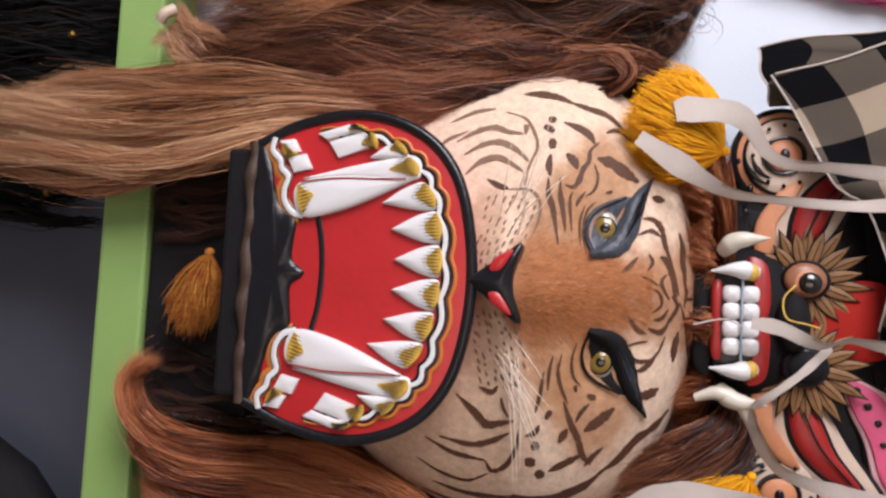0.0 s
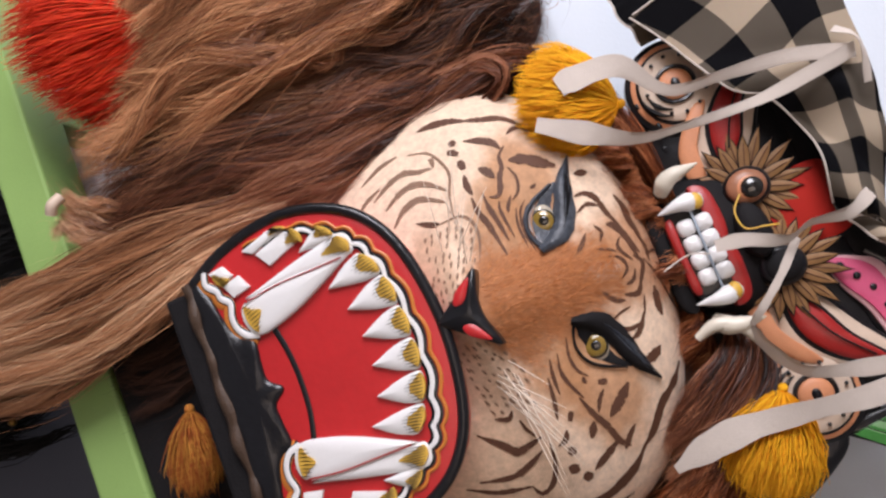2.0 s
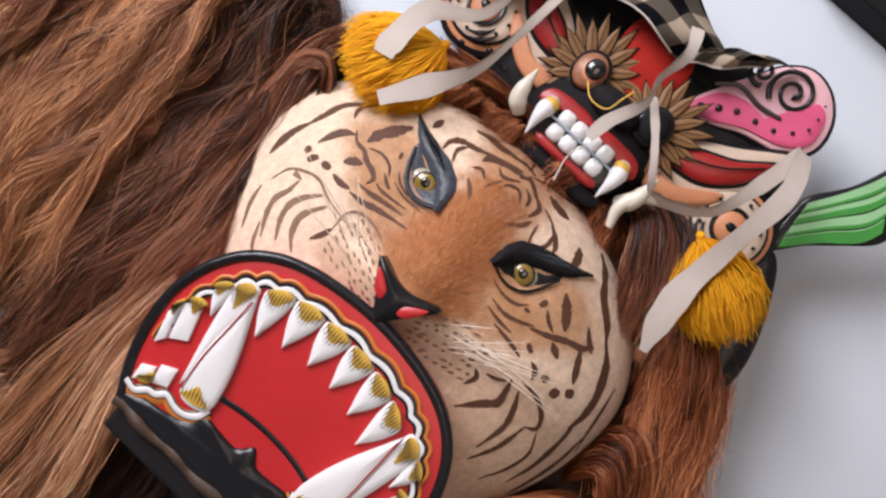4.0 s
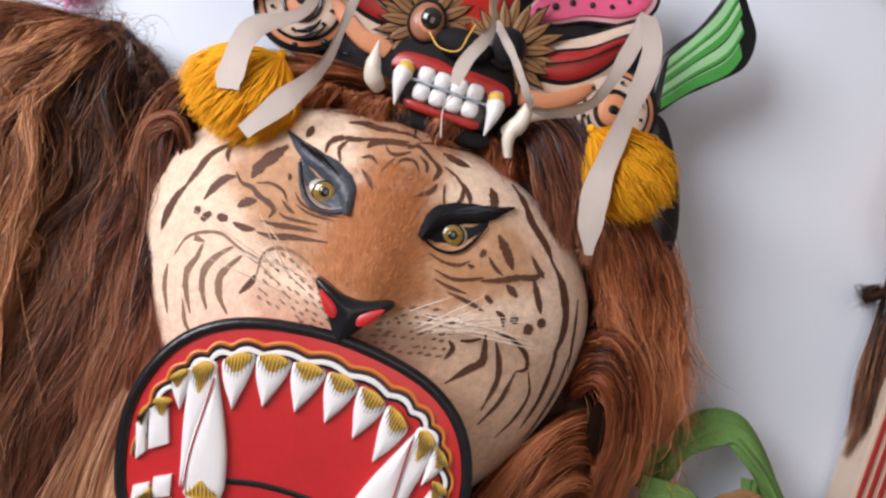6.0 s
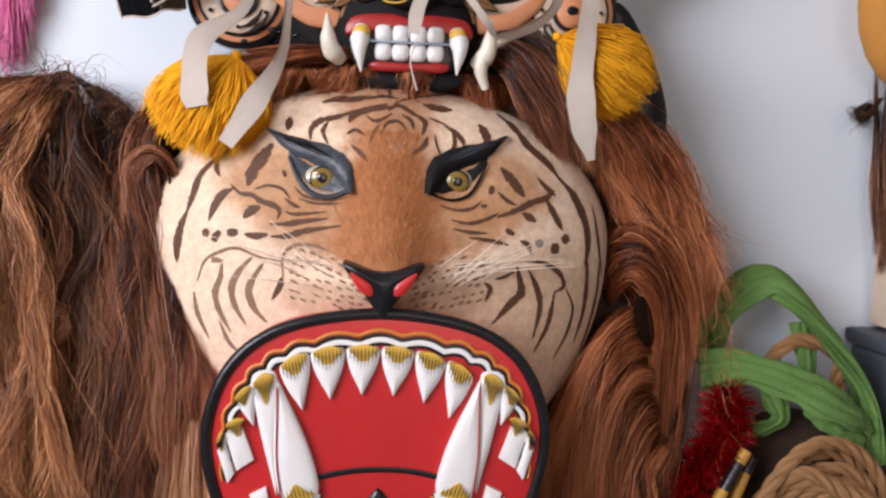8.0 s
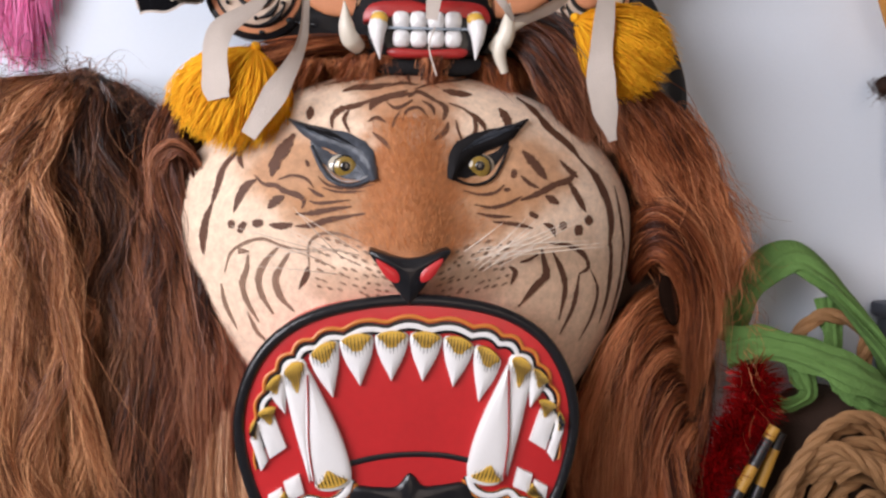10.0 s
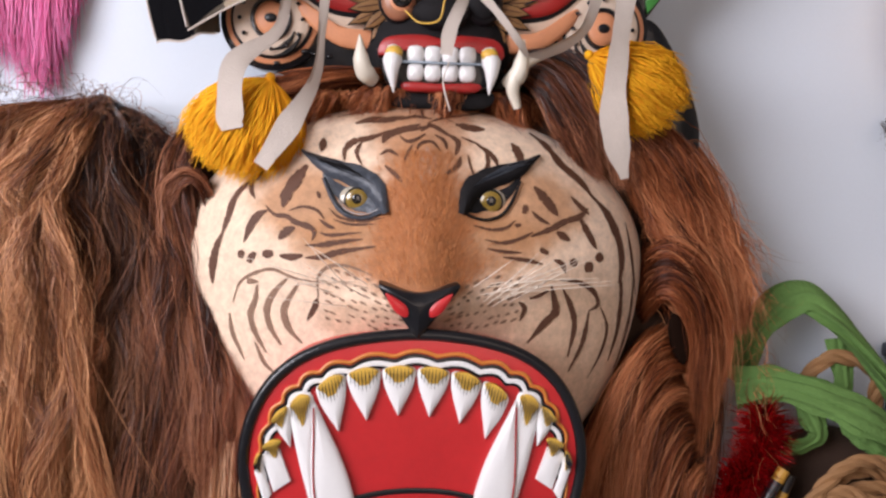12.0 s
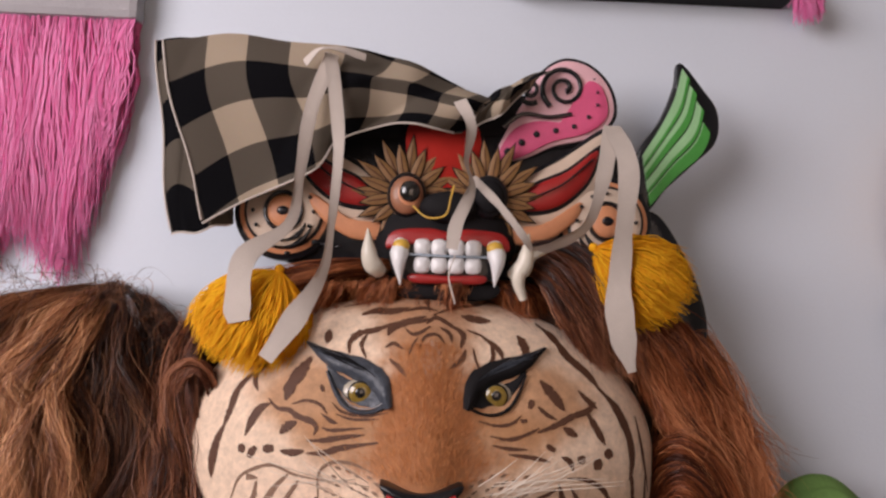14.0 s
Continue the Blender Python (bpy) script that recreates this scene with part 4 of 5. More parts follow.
D = [
    [(-0.217, 0.990, 1.365), (-0.251, 0.965, 1.341), (-0.263, 0.950, 1.303), (-0.255, 0.945, 1.259), (-0.246, 0.940, 1.211), (-0.237, 0.930, 1.162), (-0.220, 0.915, 1.110), (-0.207, 0.900, 1.059), (-0.204, 0.895, 0.989)],
    [(-0.242, 1.000, 1.366), (-0.269, 0.970, 1.336), (-0.279, 0.950, 1.292), (-0.271, 0.940, 1.243), (-0.260, 0.935, 1.200), (-0.248, 0.925, 1.153), (-0.235, 0.910, 1.101), (-0.224, 0.900, 1.049), (-0.222, 0.893, 0.974)],
    [(-0.266, 1.010, 1.358), (-0.285, 0.980, 1.325), (-0.293, 0.960, 1.281), (-0.288, 0.945, 1.227), (-0.277, 0.935, 1.173), (-0.264, 0.920, 1.121), (-0.252, 0.910, 1.069), (-0.242, 0.900, 1.017), (-0.238, 0.893, 0.964)],
]
fur("mane", rng, D, 9000, REDFUR, tiger, "red-brown mane hair beside the pale cheek", n=16, locks=30, width=0.4, layer=0.7, depth=0.03, wave=0.008, curl=1.5)
E = [
    [(-0.185, 0.885, 1.00), (-0.170, 0.86, 0.94), (-0.142, 0.855, 0.87), (-0.130, 0.86, 0.79), (-0.140, 0.87, 0.70), (-0.160, 0.88, 0.58)],
    [(-0.205, 0.89, 1.04), (-0.198, 0.865, 0.95), (-0.180, 0.86, 0.86), (-0.172, 0.865, 0.78), (-0.180, 0.87, 0.68), (-0.200, 0.88, 0.58)],
    [(-0.222, 0.90, 1.05), (-0.225, 0.875, 0.95), (-0.222, 0.87, 0.85), (-0.222, 0.875, 0.72), (-0.222, 0.88, 0.60)],
    [(-0.235, 0.91, 1.05), (-0.243, 0.885, 0.95), (-0.240, 0.88, 0.86), (-0.242, 0.885, 0.74), (-0.250, 0.89, 0.66)],
]
fur("beard_lock", rng, E, 6000, BLOND, tiger, "long tawny lock hanging over the rail", locks=16, layer=0.25, depth=0.02, wave=0.010, curl=0.9, n=14)
T = [
    [(-0.13, 0.985, 1.375), (-0.16, 0.965, 1.372), (-0.205, 0.955, 1.35), (-0.245, 0.96, 1.31)],
    [(-0.08, 0.975, 1.390), (-0.13, 0.955, 1.385), (-0.185, 0.945, 1.365), (-0.24, 0.955, 1.325)],
    [(-0.04, 0.985, 1.400), (-0.10, 0.96, 1.400), (-0.18, 0.95, 1.385), (-0.27, 0.975, 1.345)],
]
fur("forelock", rng, T, 3500, MANE, tiger, "loose brown hair over the forehead", locks=18, layer=0.4, depth=0.02, wave=0.005, curl=1.6)
F = []
for k in range(9):
    x = FX - 0.155 + 0.036 * k
    drop = 1.368 - 1.1 * (x - FX) ** 2 - 0.010 * (k % 2)
    F.append([(x * 0.8 - 0.01, 0.998, 1.385), (x * 0.9, face_y(x * 0.9, drop) - 0.012, 1.380 - 0.6 * (x - FX) ** 2), (x, face_y(x, drop) - 0.006, drop), (x + 0.006 * (1 if x > FX else -1), face_y(x, drop - 0.016) - 0.002, drop - 0.016)])
fur("fringe", rng, F, 5000, MANE, tiger, "short russet hair over the upper edge of the face", n=8, locks=46, width=0.4, layer=0.25, depth=0.006, wave=0.003, fine=0.0018, end=0.5)
T2 = [
    [(0.045, 0.965, 1.40), (0.075, 0.945, 1.385), (0.10, 0.935, 1.345), (0.125, 0.94, 1.30)],
    [(0.060, 0.975, 1.42), (0.10, 0.95, 1.41), (0.14, 0.94, 1.36), (0.165, 0.945, 1.29)],
    [(0.075, 0.985, 1.43), (0.13, 0.965, 1.42), (0.175, 0.95, 1.36), (0.20, 0.955, 1.28)],
]
fur("ear_hair", rng, T2, 4000, REDFUR, tiger, "brown hair over the ear", locks=18, layer=0.4, depth=0.02, wave=0.004)
K = [
    [(-0.240, 0.955, 1.245), (-0.246, 0.935, 1.275), (-0.258, 0.93, 1.288), (-0.270, 0.93, 1.278), (-0.272, 0.935, 1.262)],
    [(-0.232, 0.955, 1.235), (-0.238, 0.93, 1.280), (-0.258, 0.92, 1.300), (-0.280, 0.925, 1.285), (-0.284, 0.93, 1.255)],
]
fur("ear_curl", rng, K, 260, REDFUR, tiger, "small curled lock at the ear", locks=4, width=0.3, layer=0.1, depth=0.01, wave=0.003, fine=0.0012)
# Solid dark ball set among the locks as the hollow's shade.
ball("ear_shade", (0.236, 0.957, 1.133), 0.02, HOLLOWSHADE, tiger, (0.50, 0.25, 1.4), "dark ball standing in for the shaded ear hollow", tilt=0.25)
tube("ear_edge", [(0.058, 0.945, 1.365), (0.052, 0.940, 1.385), (0.060, 0.938, 1.405), (0.080, 0.942, 1.415)], (0.004, 0.007, 0.007, 0.003), IVORY, tiger, "white-furred ear edge")

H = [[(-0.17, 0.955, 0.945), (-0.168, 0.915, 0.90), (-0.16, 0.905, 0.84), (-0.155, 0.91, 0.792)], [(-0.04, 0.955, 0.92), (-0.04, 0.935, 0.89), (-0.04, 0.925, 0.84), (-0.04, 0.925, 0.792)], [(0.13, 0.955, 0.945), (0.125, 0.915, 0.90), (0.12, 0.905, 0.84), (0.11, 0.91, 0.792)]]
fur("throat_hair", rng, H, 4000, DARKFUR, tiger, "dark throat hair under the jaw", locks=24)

# ---- brown hair costume beside the tiger ----
wig = thing("hair_costume", (-0.40, 1.0, 0.79), "thick brown animal-hair costume piece hanging in matted locks", "costume")
# Added body that keeps the gaps between the locks dark.
ball("hair_backing", (-0.43, 1.04, 1.09), 0.1, BACKING, wig, (1.40, 0.45, 2.6), "dark backing added behind the hair")
W1 = [
    [(-0.420, 1.050, 1.368), (-0.500, 0.985, 1.345), (-0.575, 0.965, 1.28), (-0.600, 0.955, 1.20), (-0.600, 0.945, 1.10), (-0.585, 0.935, 0.98), (-0.560, 0.930, 0.88), (-0.555, 0.935, 0.83)],
    [(-0.400, 1.040, 1.371), (-0.450, 0.965, 1.350), (-0.500, 0.940, 1.29), (-0.525, 0.932, 1.22), (-0.530, 0.922, 1.11), (-0.515, 0.915, 0.98), (-0.490, 0.912, 0.89), (-0.480, 0.915, 0.835)],
    [(-0.373, 1.030, 1.373), (-0.380, 0.955, 1.350), (-0.397, 0.930, 1.313), (-0.430, 0.920, 1.266), (-0.450, 0.910, 1.190), (-0.448, 0.905, 1.102), (-0.432, 0.905, 0.967), (-0.420, 0.910, 0.845)],
    [(-0.373, 1.030, 1.373), (-0.373, 0.950, 1.345), (-0.386, 0.920, 1.302), (-0.402, 0.910, 1.256), (-0.406, 0.900, 1.191), (-0.407, 0.895, 1.104), (-0.402, 0.895, 0.970), (-0.390, 0.900, 0.845)],
    [(-0.370, 1.030, 1.373), (-0.364, 0.945, 1.339), (-0.372, 0.915, 1.297), (-0.379, 0.900, 1.252), (-0.378, 0.890, 1.192), (-0.376, 0.885, 1.105), (-0.375, 0.890, 0.971), (-0.363, 0.895, 0.845)],
    [(-0.367, 1.030, 1.373), (-0.356, 0.945, 1.334), (-0.356, 0.915, 1.287), (-0.352, 0.900, 1.241), (-0.348, 0.892, 1.181), (-0.343, 0.888, 1.099), (-0.343, 0.892, 0.969), (-0.331, 0.897, 0.845)],
]
fur("hair", rng, W1, 24000, GOLDFUR, wig, "matted wavy golden-brown hair with tips coloured lighter", n=15, locks=70, width=0.32, layer=0.75, depth=0.05, wave=0.015, curl=2.4, taper=0.7, end=0.4, fine=0.0026, radius=(0.00016, 0.00038))
# Brown hair along the crease, its shade put into the dark colour.
W2 = [
    [(-0.376, 1.030, 1.374), (-0.353, 0.950, 1.340), (-0.346, 0.925, 1.297), (-0.337, 0.915, 1.251), (-0.326, 0.910, 1.188), (-0.314, 0.900, 1.105), (-0.313, 0.895, 0.977), (-0.301, 0.900, 0.845)],
    [(-0.367, 1.030, 1.373), (-0.338, 0.960, 1.340), (-0.326, 0.940, 1.297), (-0.319, 0.935, 1.244), (-0.310, 0.930, 1.180), (-0.298, 0.912, 1.096), (-0.297, 0.900, 0.974), (-0.285, 0.905, 0.845)],
    [(-0.359, 1.040, 1.368), (-0.323, 0.980, 1.336), (-0.309, 0.965, 1.297), (-0.304, 0.955, 1.243), (-0.293, 0.945, 1.177), (-0.279, 0.920, 1.099), (-0.276, 0.905, 0.971), (-0.264, 0.910, 0.845)],
]
fur("hair", rng, W2, 10000, FUR, wig, "brown hair coloured dark for the shaded crease", n=15, locks=34, width=0.4, layer=0.75, depth=0.04, wave=0.013, curl=2.2, taper=0.65, end=0.35, fine=0.0026, radius=(0.00016, 0.00038))
W3 = [
    [(-0.354, 1.040, 1.365), (-0.310, 0.990, 1.331), (-0.298, 0.965, 1.286), (-0.298, 0.945, 1.243), (-0.298, 0.925, 1.186), (-0.300, 0.905, 1.114), (-0.308, 0.895, 0.977), (-0.296, 0.900, 0.845)],
    [(-0.337, 1.040, 1.357), (-0.299, 0.990, 1.320), (-0.287, 0.965, 1.275), (-0.283, 0.945, 1.227), (-0.280, 0.925, 1.175), (-0.279, 0.908, 1.102), (-0.284, 0.900, 0.974), (-0.272, 0.905, 0.845)],
    [(-0.329, 1.050, 1.349), (-0.294, 1.000, 1.315), (-0.278, 0.970, 1.264), (-0.269, 0.950, 1.210), (-0.263, 0.930, 1.157), (-0.260, 0.915, 1.089), (-0.259, 0.905, 0.971), (-0.247, 0.910, 0.845)],
]
fur("hair", rng, W3, 11000, REDFUR, wig, "red-brown hair in loose wavy locks", n=15, locks=36, width=0.4, layer=0.8, depth=0.04, wave=0.014, curl=2.2, taper=0.7, end=0.4, fine=0.0026, radius=(0.00016, 0.00038))


def flyaways(name, line, count, out, seed, mat, parent, label):
    """Loose single hairs that stand off an edge and curl back."""
    g = np.random.default_rng(seed)
    root = spline(line, 200)[g.integers(0, 200, count)] + g.normal(0, 0.006, (count, 3))
    o = np.array(out) + g.normal(0, 0.45, (count, 3))
    o /= np.linalg.norm(o, axis=1)[:, None]
    side = np.cross(o, (0, 1, 0)) * g.choice((-1.0, 1.0), count)[:, None] * g.uniform(0.2, 1.0, count)[:, None]
    s = np.linspace(0, 1, 9)[None, :, None]
    size = g.uniform(0.015, 0.05, count)[:, None, None]
    path = root[:, None] + size * (o[:, None] * np.sin(s * 2.0) * 0.8 + side[:, None] * s ** 2 + np.array((0, 0, -0.5)) * s ** 2)
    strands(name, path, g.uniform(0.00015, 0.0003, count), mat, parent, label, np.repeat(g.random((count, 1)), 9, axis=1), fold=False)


flyaways("loose_hair", [(-0.60, 0.97, 1.345), (-0.50, 0.96, 1.362), (-0.40, 0.96, 1.368), (-0.32, 0.97, 1.345), (-0.285, 0.97, 1.30)], 450, (0.1, -0.3, 0.6), 31, FUR, wig, "loose frizzy hair standing off the crown")
flyaways("loose_hair", [(0.20, 1.02, 1.385), (0.265, 1.0, 1.31), (0.312, 0.985, 1.21), (0.332, 0.98, 1.10), (0.33, 0.98, 1.0)], 260, (0.5, -0.4, -0.6), 32, MANE, tiger, "loose hair standing off the mane")

# ---- barong mask above ----
EYERING = material("brown_eye_ring", (0.36, 0.15, 0.08), 0.4, 0.25, 80, 0.1, coat=0.2)
FLATRED = material("flat_red_paint", (0.42, 0.02, 0.012), 0.75, 0.15, 60, 0.1, spec=0.2)
UX = -0.018
bar = thing("barong_mask", (UX, 1.0, 1.37), "small painted wooden demon mask with fangs, scrolls and cloth headdress", "mask")
plate("back_board", [(-0.225, 1.45), (-0.205, 1.50), (-0.13, 1.545), (-0.03, 1.56), (0.06, 1.56), (0.16, 1.535), (0.195, 1.47), (0.185, 1.42), (0.12, 1.40), (0.05, 1.375), (-0.08, 1.375), (-0.15, 1.39), (-0.205, 1.41)], 1.004, 0.085, BLACK, bar, 70, 0.012, "black-edged wooden back board")
plate("forehead", [(-0.055, 1.465), (-0.062, 1.51), (-0.055, 1.55), (0.005, 1.555), (0.018, 1.51), (0.010, 1.465)], 0.982, 0.03, FLATRED, bar, 30, 0.006, "bright red forehead")
ball("snout", (UX, 0.990, 1.425), 0.06, BLACKMATT, bar, (1.25, 0.5, 1.0), "black glossy snout")
nz = ball("nose", (UX, 0.958, 1.456), 0.0165, BLACKMATT, bar, (1.75, 0.8, 1.0), "black bulbous nose")
tube("nose_line", [(UX - 0.036, 0.945, 1.455), (UX - 0.022, 0.938, 1.443), (UX - 0.004, 0.934, 1.445), (UX + 0.001, 0.932, 1.462), (UX + 0.004, 0.936, 1.475)], 0.0009, GOLD, nz, "gold line")
for s in (-1, 1):
    ex, ez = UX + s * 0.042, 1.469
    e = ball("eye", (ex, 0.968, ez), 0.0212, BLACK, bar, (0.95, 0.4, 1.1), "bulging ringed eye")
    if s > 0:
        ball("pupil", (ex, 0.9640, ez), 0.0180, BLACKMATT, e, (0.9, 0.4, 1.0))
    else:
        ball("eye_ring", (ex, 0.9645, ez - 0.001), 0.0182, EYERING, e, (0.95, 0.45, 1.1))
        ball("eye_white", (ex - s * 0.001, 0.9620, ez - 0.0005), 0.0146, SALMON, e, (0.95, 0.45, 1.05))
        ball("pupil", (ex - s * 0.003, 0.9570, ez + 0.002), 0.0112, PUPIL, e, (0.95, 0.45, 1))
    for k in range(19):
        a = radians(-70 + 270 * k / 18)
        ln = (0.022 + 0.022 * math.sin(math.pi * k / 18)) * (1.0 if k % 2 else 0.78)
        d = np.array((s * math.cos(a), math.sin(a)))
        c = np.array((ex, ez))
        n2 = np.array((-d[1], d[0])) * 0.0040
        p0, p1 = c + d * 0.018, c + d * (0.019 + ln)
        y = 0.974 + 0.003 * (k % 2)
        leaf = [p0 - n2, p0 * 0.45 + p1 * 0.55 - n2 * 1.25, p1 - n2 * 0.1, p1 + n2 * 0.1, p0 * 0.45 + p1 * 0.55 + n2 * 1.25, p0 + n2]
        mid = sum(leaf) / 6
        petal = plate("petal", leaf, y, 0.003, TAN, bar, 20, 0.0010)
        plate("petal_edge", [mid + (q - mid) * 1.16 for q in leaf], y + 0.0006, 0.0024, BLACKMATT, petal, 20, 0.0)
        tube("petal_vein", [(*p, ) for p in [(p0[0], y - 0.0004, p0[1]), ((p0[0] + p1[0]) / 2, y - 0.0013, (p0[1] + p1[1]) / 2), (p1[0] * 0.8 + p0[0] * 0.2, y - 0.0004, p1[1] * 0.8 + p0[1] * 0.2)]], 0.0006, STRIPE, petal, n=6, sides=4)
plate("upper_lip", [(UX - 0.060, 1.412), (UX - 0.054, 1.429), (UX - 0.02, 1.433), (UX, 1.430), (UX + 0.02, 1.433), (UX + 0.054, 1.429), (UX + 0.060, 1.412), (UX + 0.03, 1.420), (UX - 0.03, 1.420)], 0.944, 0.02, DARKRED, bar, 50, 0.004, "dark red lip")
plate("mouth_gap", [(UX - 0.050, 1.385), (UX - 0.052, 1.418), (UX, 1.424), (UX + 0.052, 1.418), (UX + 0.050, 1.385), (UX, 1.380)], 0.946, 0.02, BLACK, bar, 30, 0.002, "black mouth")
plate("lower_lip", [(UX - 0.034, 1.379), (UX - 0.036, 1.387), (UX, 1.386), (UX + 0.036, 1.387), (UX + 0.034, 1.379), (UX, 1.378)], 0.940, 0.012, DARKRED, bar, 30, 0.003, "dark red lip")
plate("chin", [(UX - 0.046, 1.365), (UX - 0.050, 1.380), (UX, 1.379), (UX + 0.050, 1.380), (UX + 0.046, 1.365), (UX, 1.362)], 0.952, 0.04, BLACKMATT, bar, 30, 0.004, "black chin")
for row, z in enumerate((1.4135, 1.3965)):
    for k in range(4):
        x = UX + (-1.5 + k) * 0.0168
        plate("tooth", [(x - 0.0066, z - 0.0068), (x + 0.0066, z - 0.0068), (x + 0.0066, z + 0.0068), (x - 0.0066, z + 0.0068)], 0.939, 0.012, TOOTH, bar, 24, 0.004)
tube("tooth_gap", [(UX - 0.042, 0.938, 1.406), (UX, 0.934, 1.4048), (UX + 0.042, 0.938, 1.405)], 0.0013, material("blue_grey_line", (0.30, 0.36, 0.42), 0.5), bar)
for s in (-1, 1):
    f = tube("fang", [(UX + s * 0.046, 0.944, 1.418), (UX + s * 0.048, 0.934, 1.400), (UX + s * 0.046, 0.936, 1.376)], (0.0075, 0.0095, 0.0055, 0.0006), TOOTH, bar, "white fang with gilded root", n=16, sides=10)
    ball("root", (UX + s * 0.046, 0.936, 1.414), 0.0085, GOLD, f, (1, 0.7, 0.8), seg=12, ring=8)
    tube("tusk", [(UX + s * 0.066, 0.95, 1.388), (UX + s * 0.076, 0.938, 1.400), (UX + s * 0.079, 0.935, 1.430)], (0.007, 0.0095, 0.0075, 0.0006), IVORY, bar, "curved ivory-white tusk", n=16, sides=10)
    # round ear
    cx, cz = UX + s * 0.168, 1.450
    plate("ear", [(cx + 0.052 * math.cos(a), cz + 0.050 * math.sin(a)) for a in np.linspace(0, 6.28, 14, endpoint=False)], 0.994, 0.02, BLACK, bar, 40, 0.004)
    plate("ear_ring", [(cx + 0.046 * math.cos(a), cz + 0.044 * math.sin(a)) for a in np.linspace(0, 6.28, 14, endpoint=False)], 0.990, 0.006, SALMON, bar, 40, 0.003)
    plate("ear_ring", [(cx + 0.041 * math.cos(a), cz + 0.039 * math.sin(a)) for a in np.linspace(0, 6.28, 14, endpoint=False)], 0.987, 0.006, BLACK, bar, 40, 0.002)
    plate("ear_ring", [(cx + 0.038 * math.cos(a), cz + 0.036 * math.sin(a)) for a in np.linspace(0, 6.28, 14, endpoint=False)], 0.9845, 0.006, CREAM, bar, 40, 0.002)
    plate("ear_centre", [(cx + 0.016 * math.cos(a), cz + 0.017 * math.sin(a)) for a in np.linspace(0, 6.28, 12, endpoint=False)], 0.980, 0.006, SALMON, bar, 30, 0.003)
    tube("ear_line", [(cx + 0.0185 * math.cos(a), 0.981, cz + 0.0195 * math.sin(a)) for a in np.linspace(0, 6.283, 17)], 0.0022, BLACK, bar, n=40, sides=6)
    ball("ear_spot", (cx, 0.977, cz), 0.0048, BLACK, bar, (1.3, 0.4, 1), seg=12, ring=8)
    for q in (0, 1):
        tube("ear_line", [(cx - s * (0.024 + 0.007 * q) * math.cos(a), 0.9825, cz - 0.004 - (0.026 + 0.007 * q) * math.sin(a)) for a in np.linspace(0.3, 1.5, 6)], (0.0006, 0.003, 0.0006), BLACK, bar, n=20, sides=6)
    for k in range(12):
        a = 2 * math.pi * k / 12
        ball("ear_dot", (cx + 0.031 * math.cos(a), 0.981, cz + 0.030 * math.sin(a)), 0.0022, BLACK, bar, seg=8, ring=6)
    # cream scroll, red leaf beside the eye
    plate("leaf_border", [(UX + s * 0.060, 1.440), (UX + s * 0.075, 1.490), (UX + s * 0.12, 1.520), (UX + s * 0.175, 1.555), (UX + s * 0.178, 1.515), (UX + s * 0.150, 1.470), (UX + s * 0.11, 1.440)], 0.990, 0.012, BLACK, bar, 40, 0.004)
    plate("leaf_border", [(UX + s * 0.064, 1.443), (UX + s * 0.078, 1.487), (UX + s * 0.12, 1.515), (UX + s * 0.172, 1.548), (UX + s * 0.172, 1.515), (UX + s * 0.147, 1.474), (UX + s * 0.11, 1.445)], 0.986, 0.006, CREAM, bar, 40, 0.004)
    plate("leaf_outline", [(UX + s * 0.072, 1.456), (UX + s * 0.085, 1.485), (UX + s * 0.125, 1.505), (UX + s * 0.163, 1.532), (UX + s * 0.150, 1.490), (UX + s * 0.115, 1.459)], 0.983, 0.004, BLACK, bar, 36, 0.004)
    plate("leaf", [(UX + s * 0.076, 1.460), (UX + s * 0.088, 1.483), (UX + s * 0.125, 1.501), (UX + s * 0.158, 1.525), (UX + s * 0.146, 1.490), (UX + s * 0.113, 1.463)], 0.980, 0.004, DARKRED, bar, 36, 0.004, "red painted leaf")
    tube("leaf_vein", [(UX + s * 0.085, 0.974, 1.470), (UX + s * 0.12, 0.973, 1.487), (UX + s * 0.152, 0.977, 1.515)], 0.0010, BLACK, bar)
    plate("cheek_curl", [(UX + s * 0.060, 1.440), (UX + s * 0.10, 1.445), (UX + s * 0.14, 1.470), (UX + s * 0.135, 1.450), (UX + s * 0.10, 1.425), (UX + s * 0.065, 1.425)], 0.982, 0.005, SALMON, bar, 30, 0.003)
for k in range(16):
    x = UX + rng.choice((-1, 1)) * rng.uniform(0.10, 0.165)
    ball("dot", (x, 0.990, rng.uniform(1.405, 1.425)), rng.uniform(0.0015, 0.0035), BLACK, bar, (1.6, 0.5, 1), seg=8, ring=6)

# pink scroll
PK = [(0.028, 1.510), (0.042, 1.548), (0.062, 1.583), (0.080, 1.612), (0.105, 1.628), (0.135, 1.622), (0.158, 1.598), (0.163, 1.565), (0.140, 1.540), (0.095, 1.528), (0.060, 1.512)]
pkc = np.mean(PK, axis=0)
sc = plate("scroll", PK, 0.996, 0.014, BLACK, bar, 60, 0.003, "pink painted scroll with black swirls")
plate("scroll_field", [tuple(pkc + (np.array(p) - pkc) * 0.93) for p in PK], 0.992, 0.006, PALEPINK, sc, 60, 0.003)
plate("scroll_tongue", [(0.034, 1.513), (0.050, 1.545), (0.075, 1.556), (0.105, 1.556), (0.128, 1.572), (0.128, 1.600), (0.145, 1.596), (0.152, 1.566), (0.132, 1.546), (0.092, 1.534), (0.060, 1.517)], 0.988, 0.005, PINK, sc, 50, 0.002)
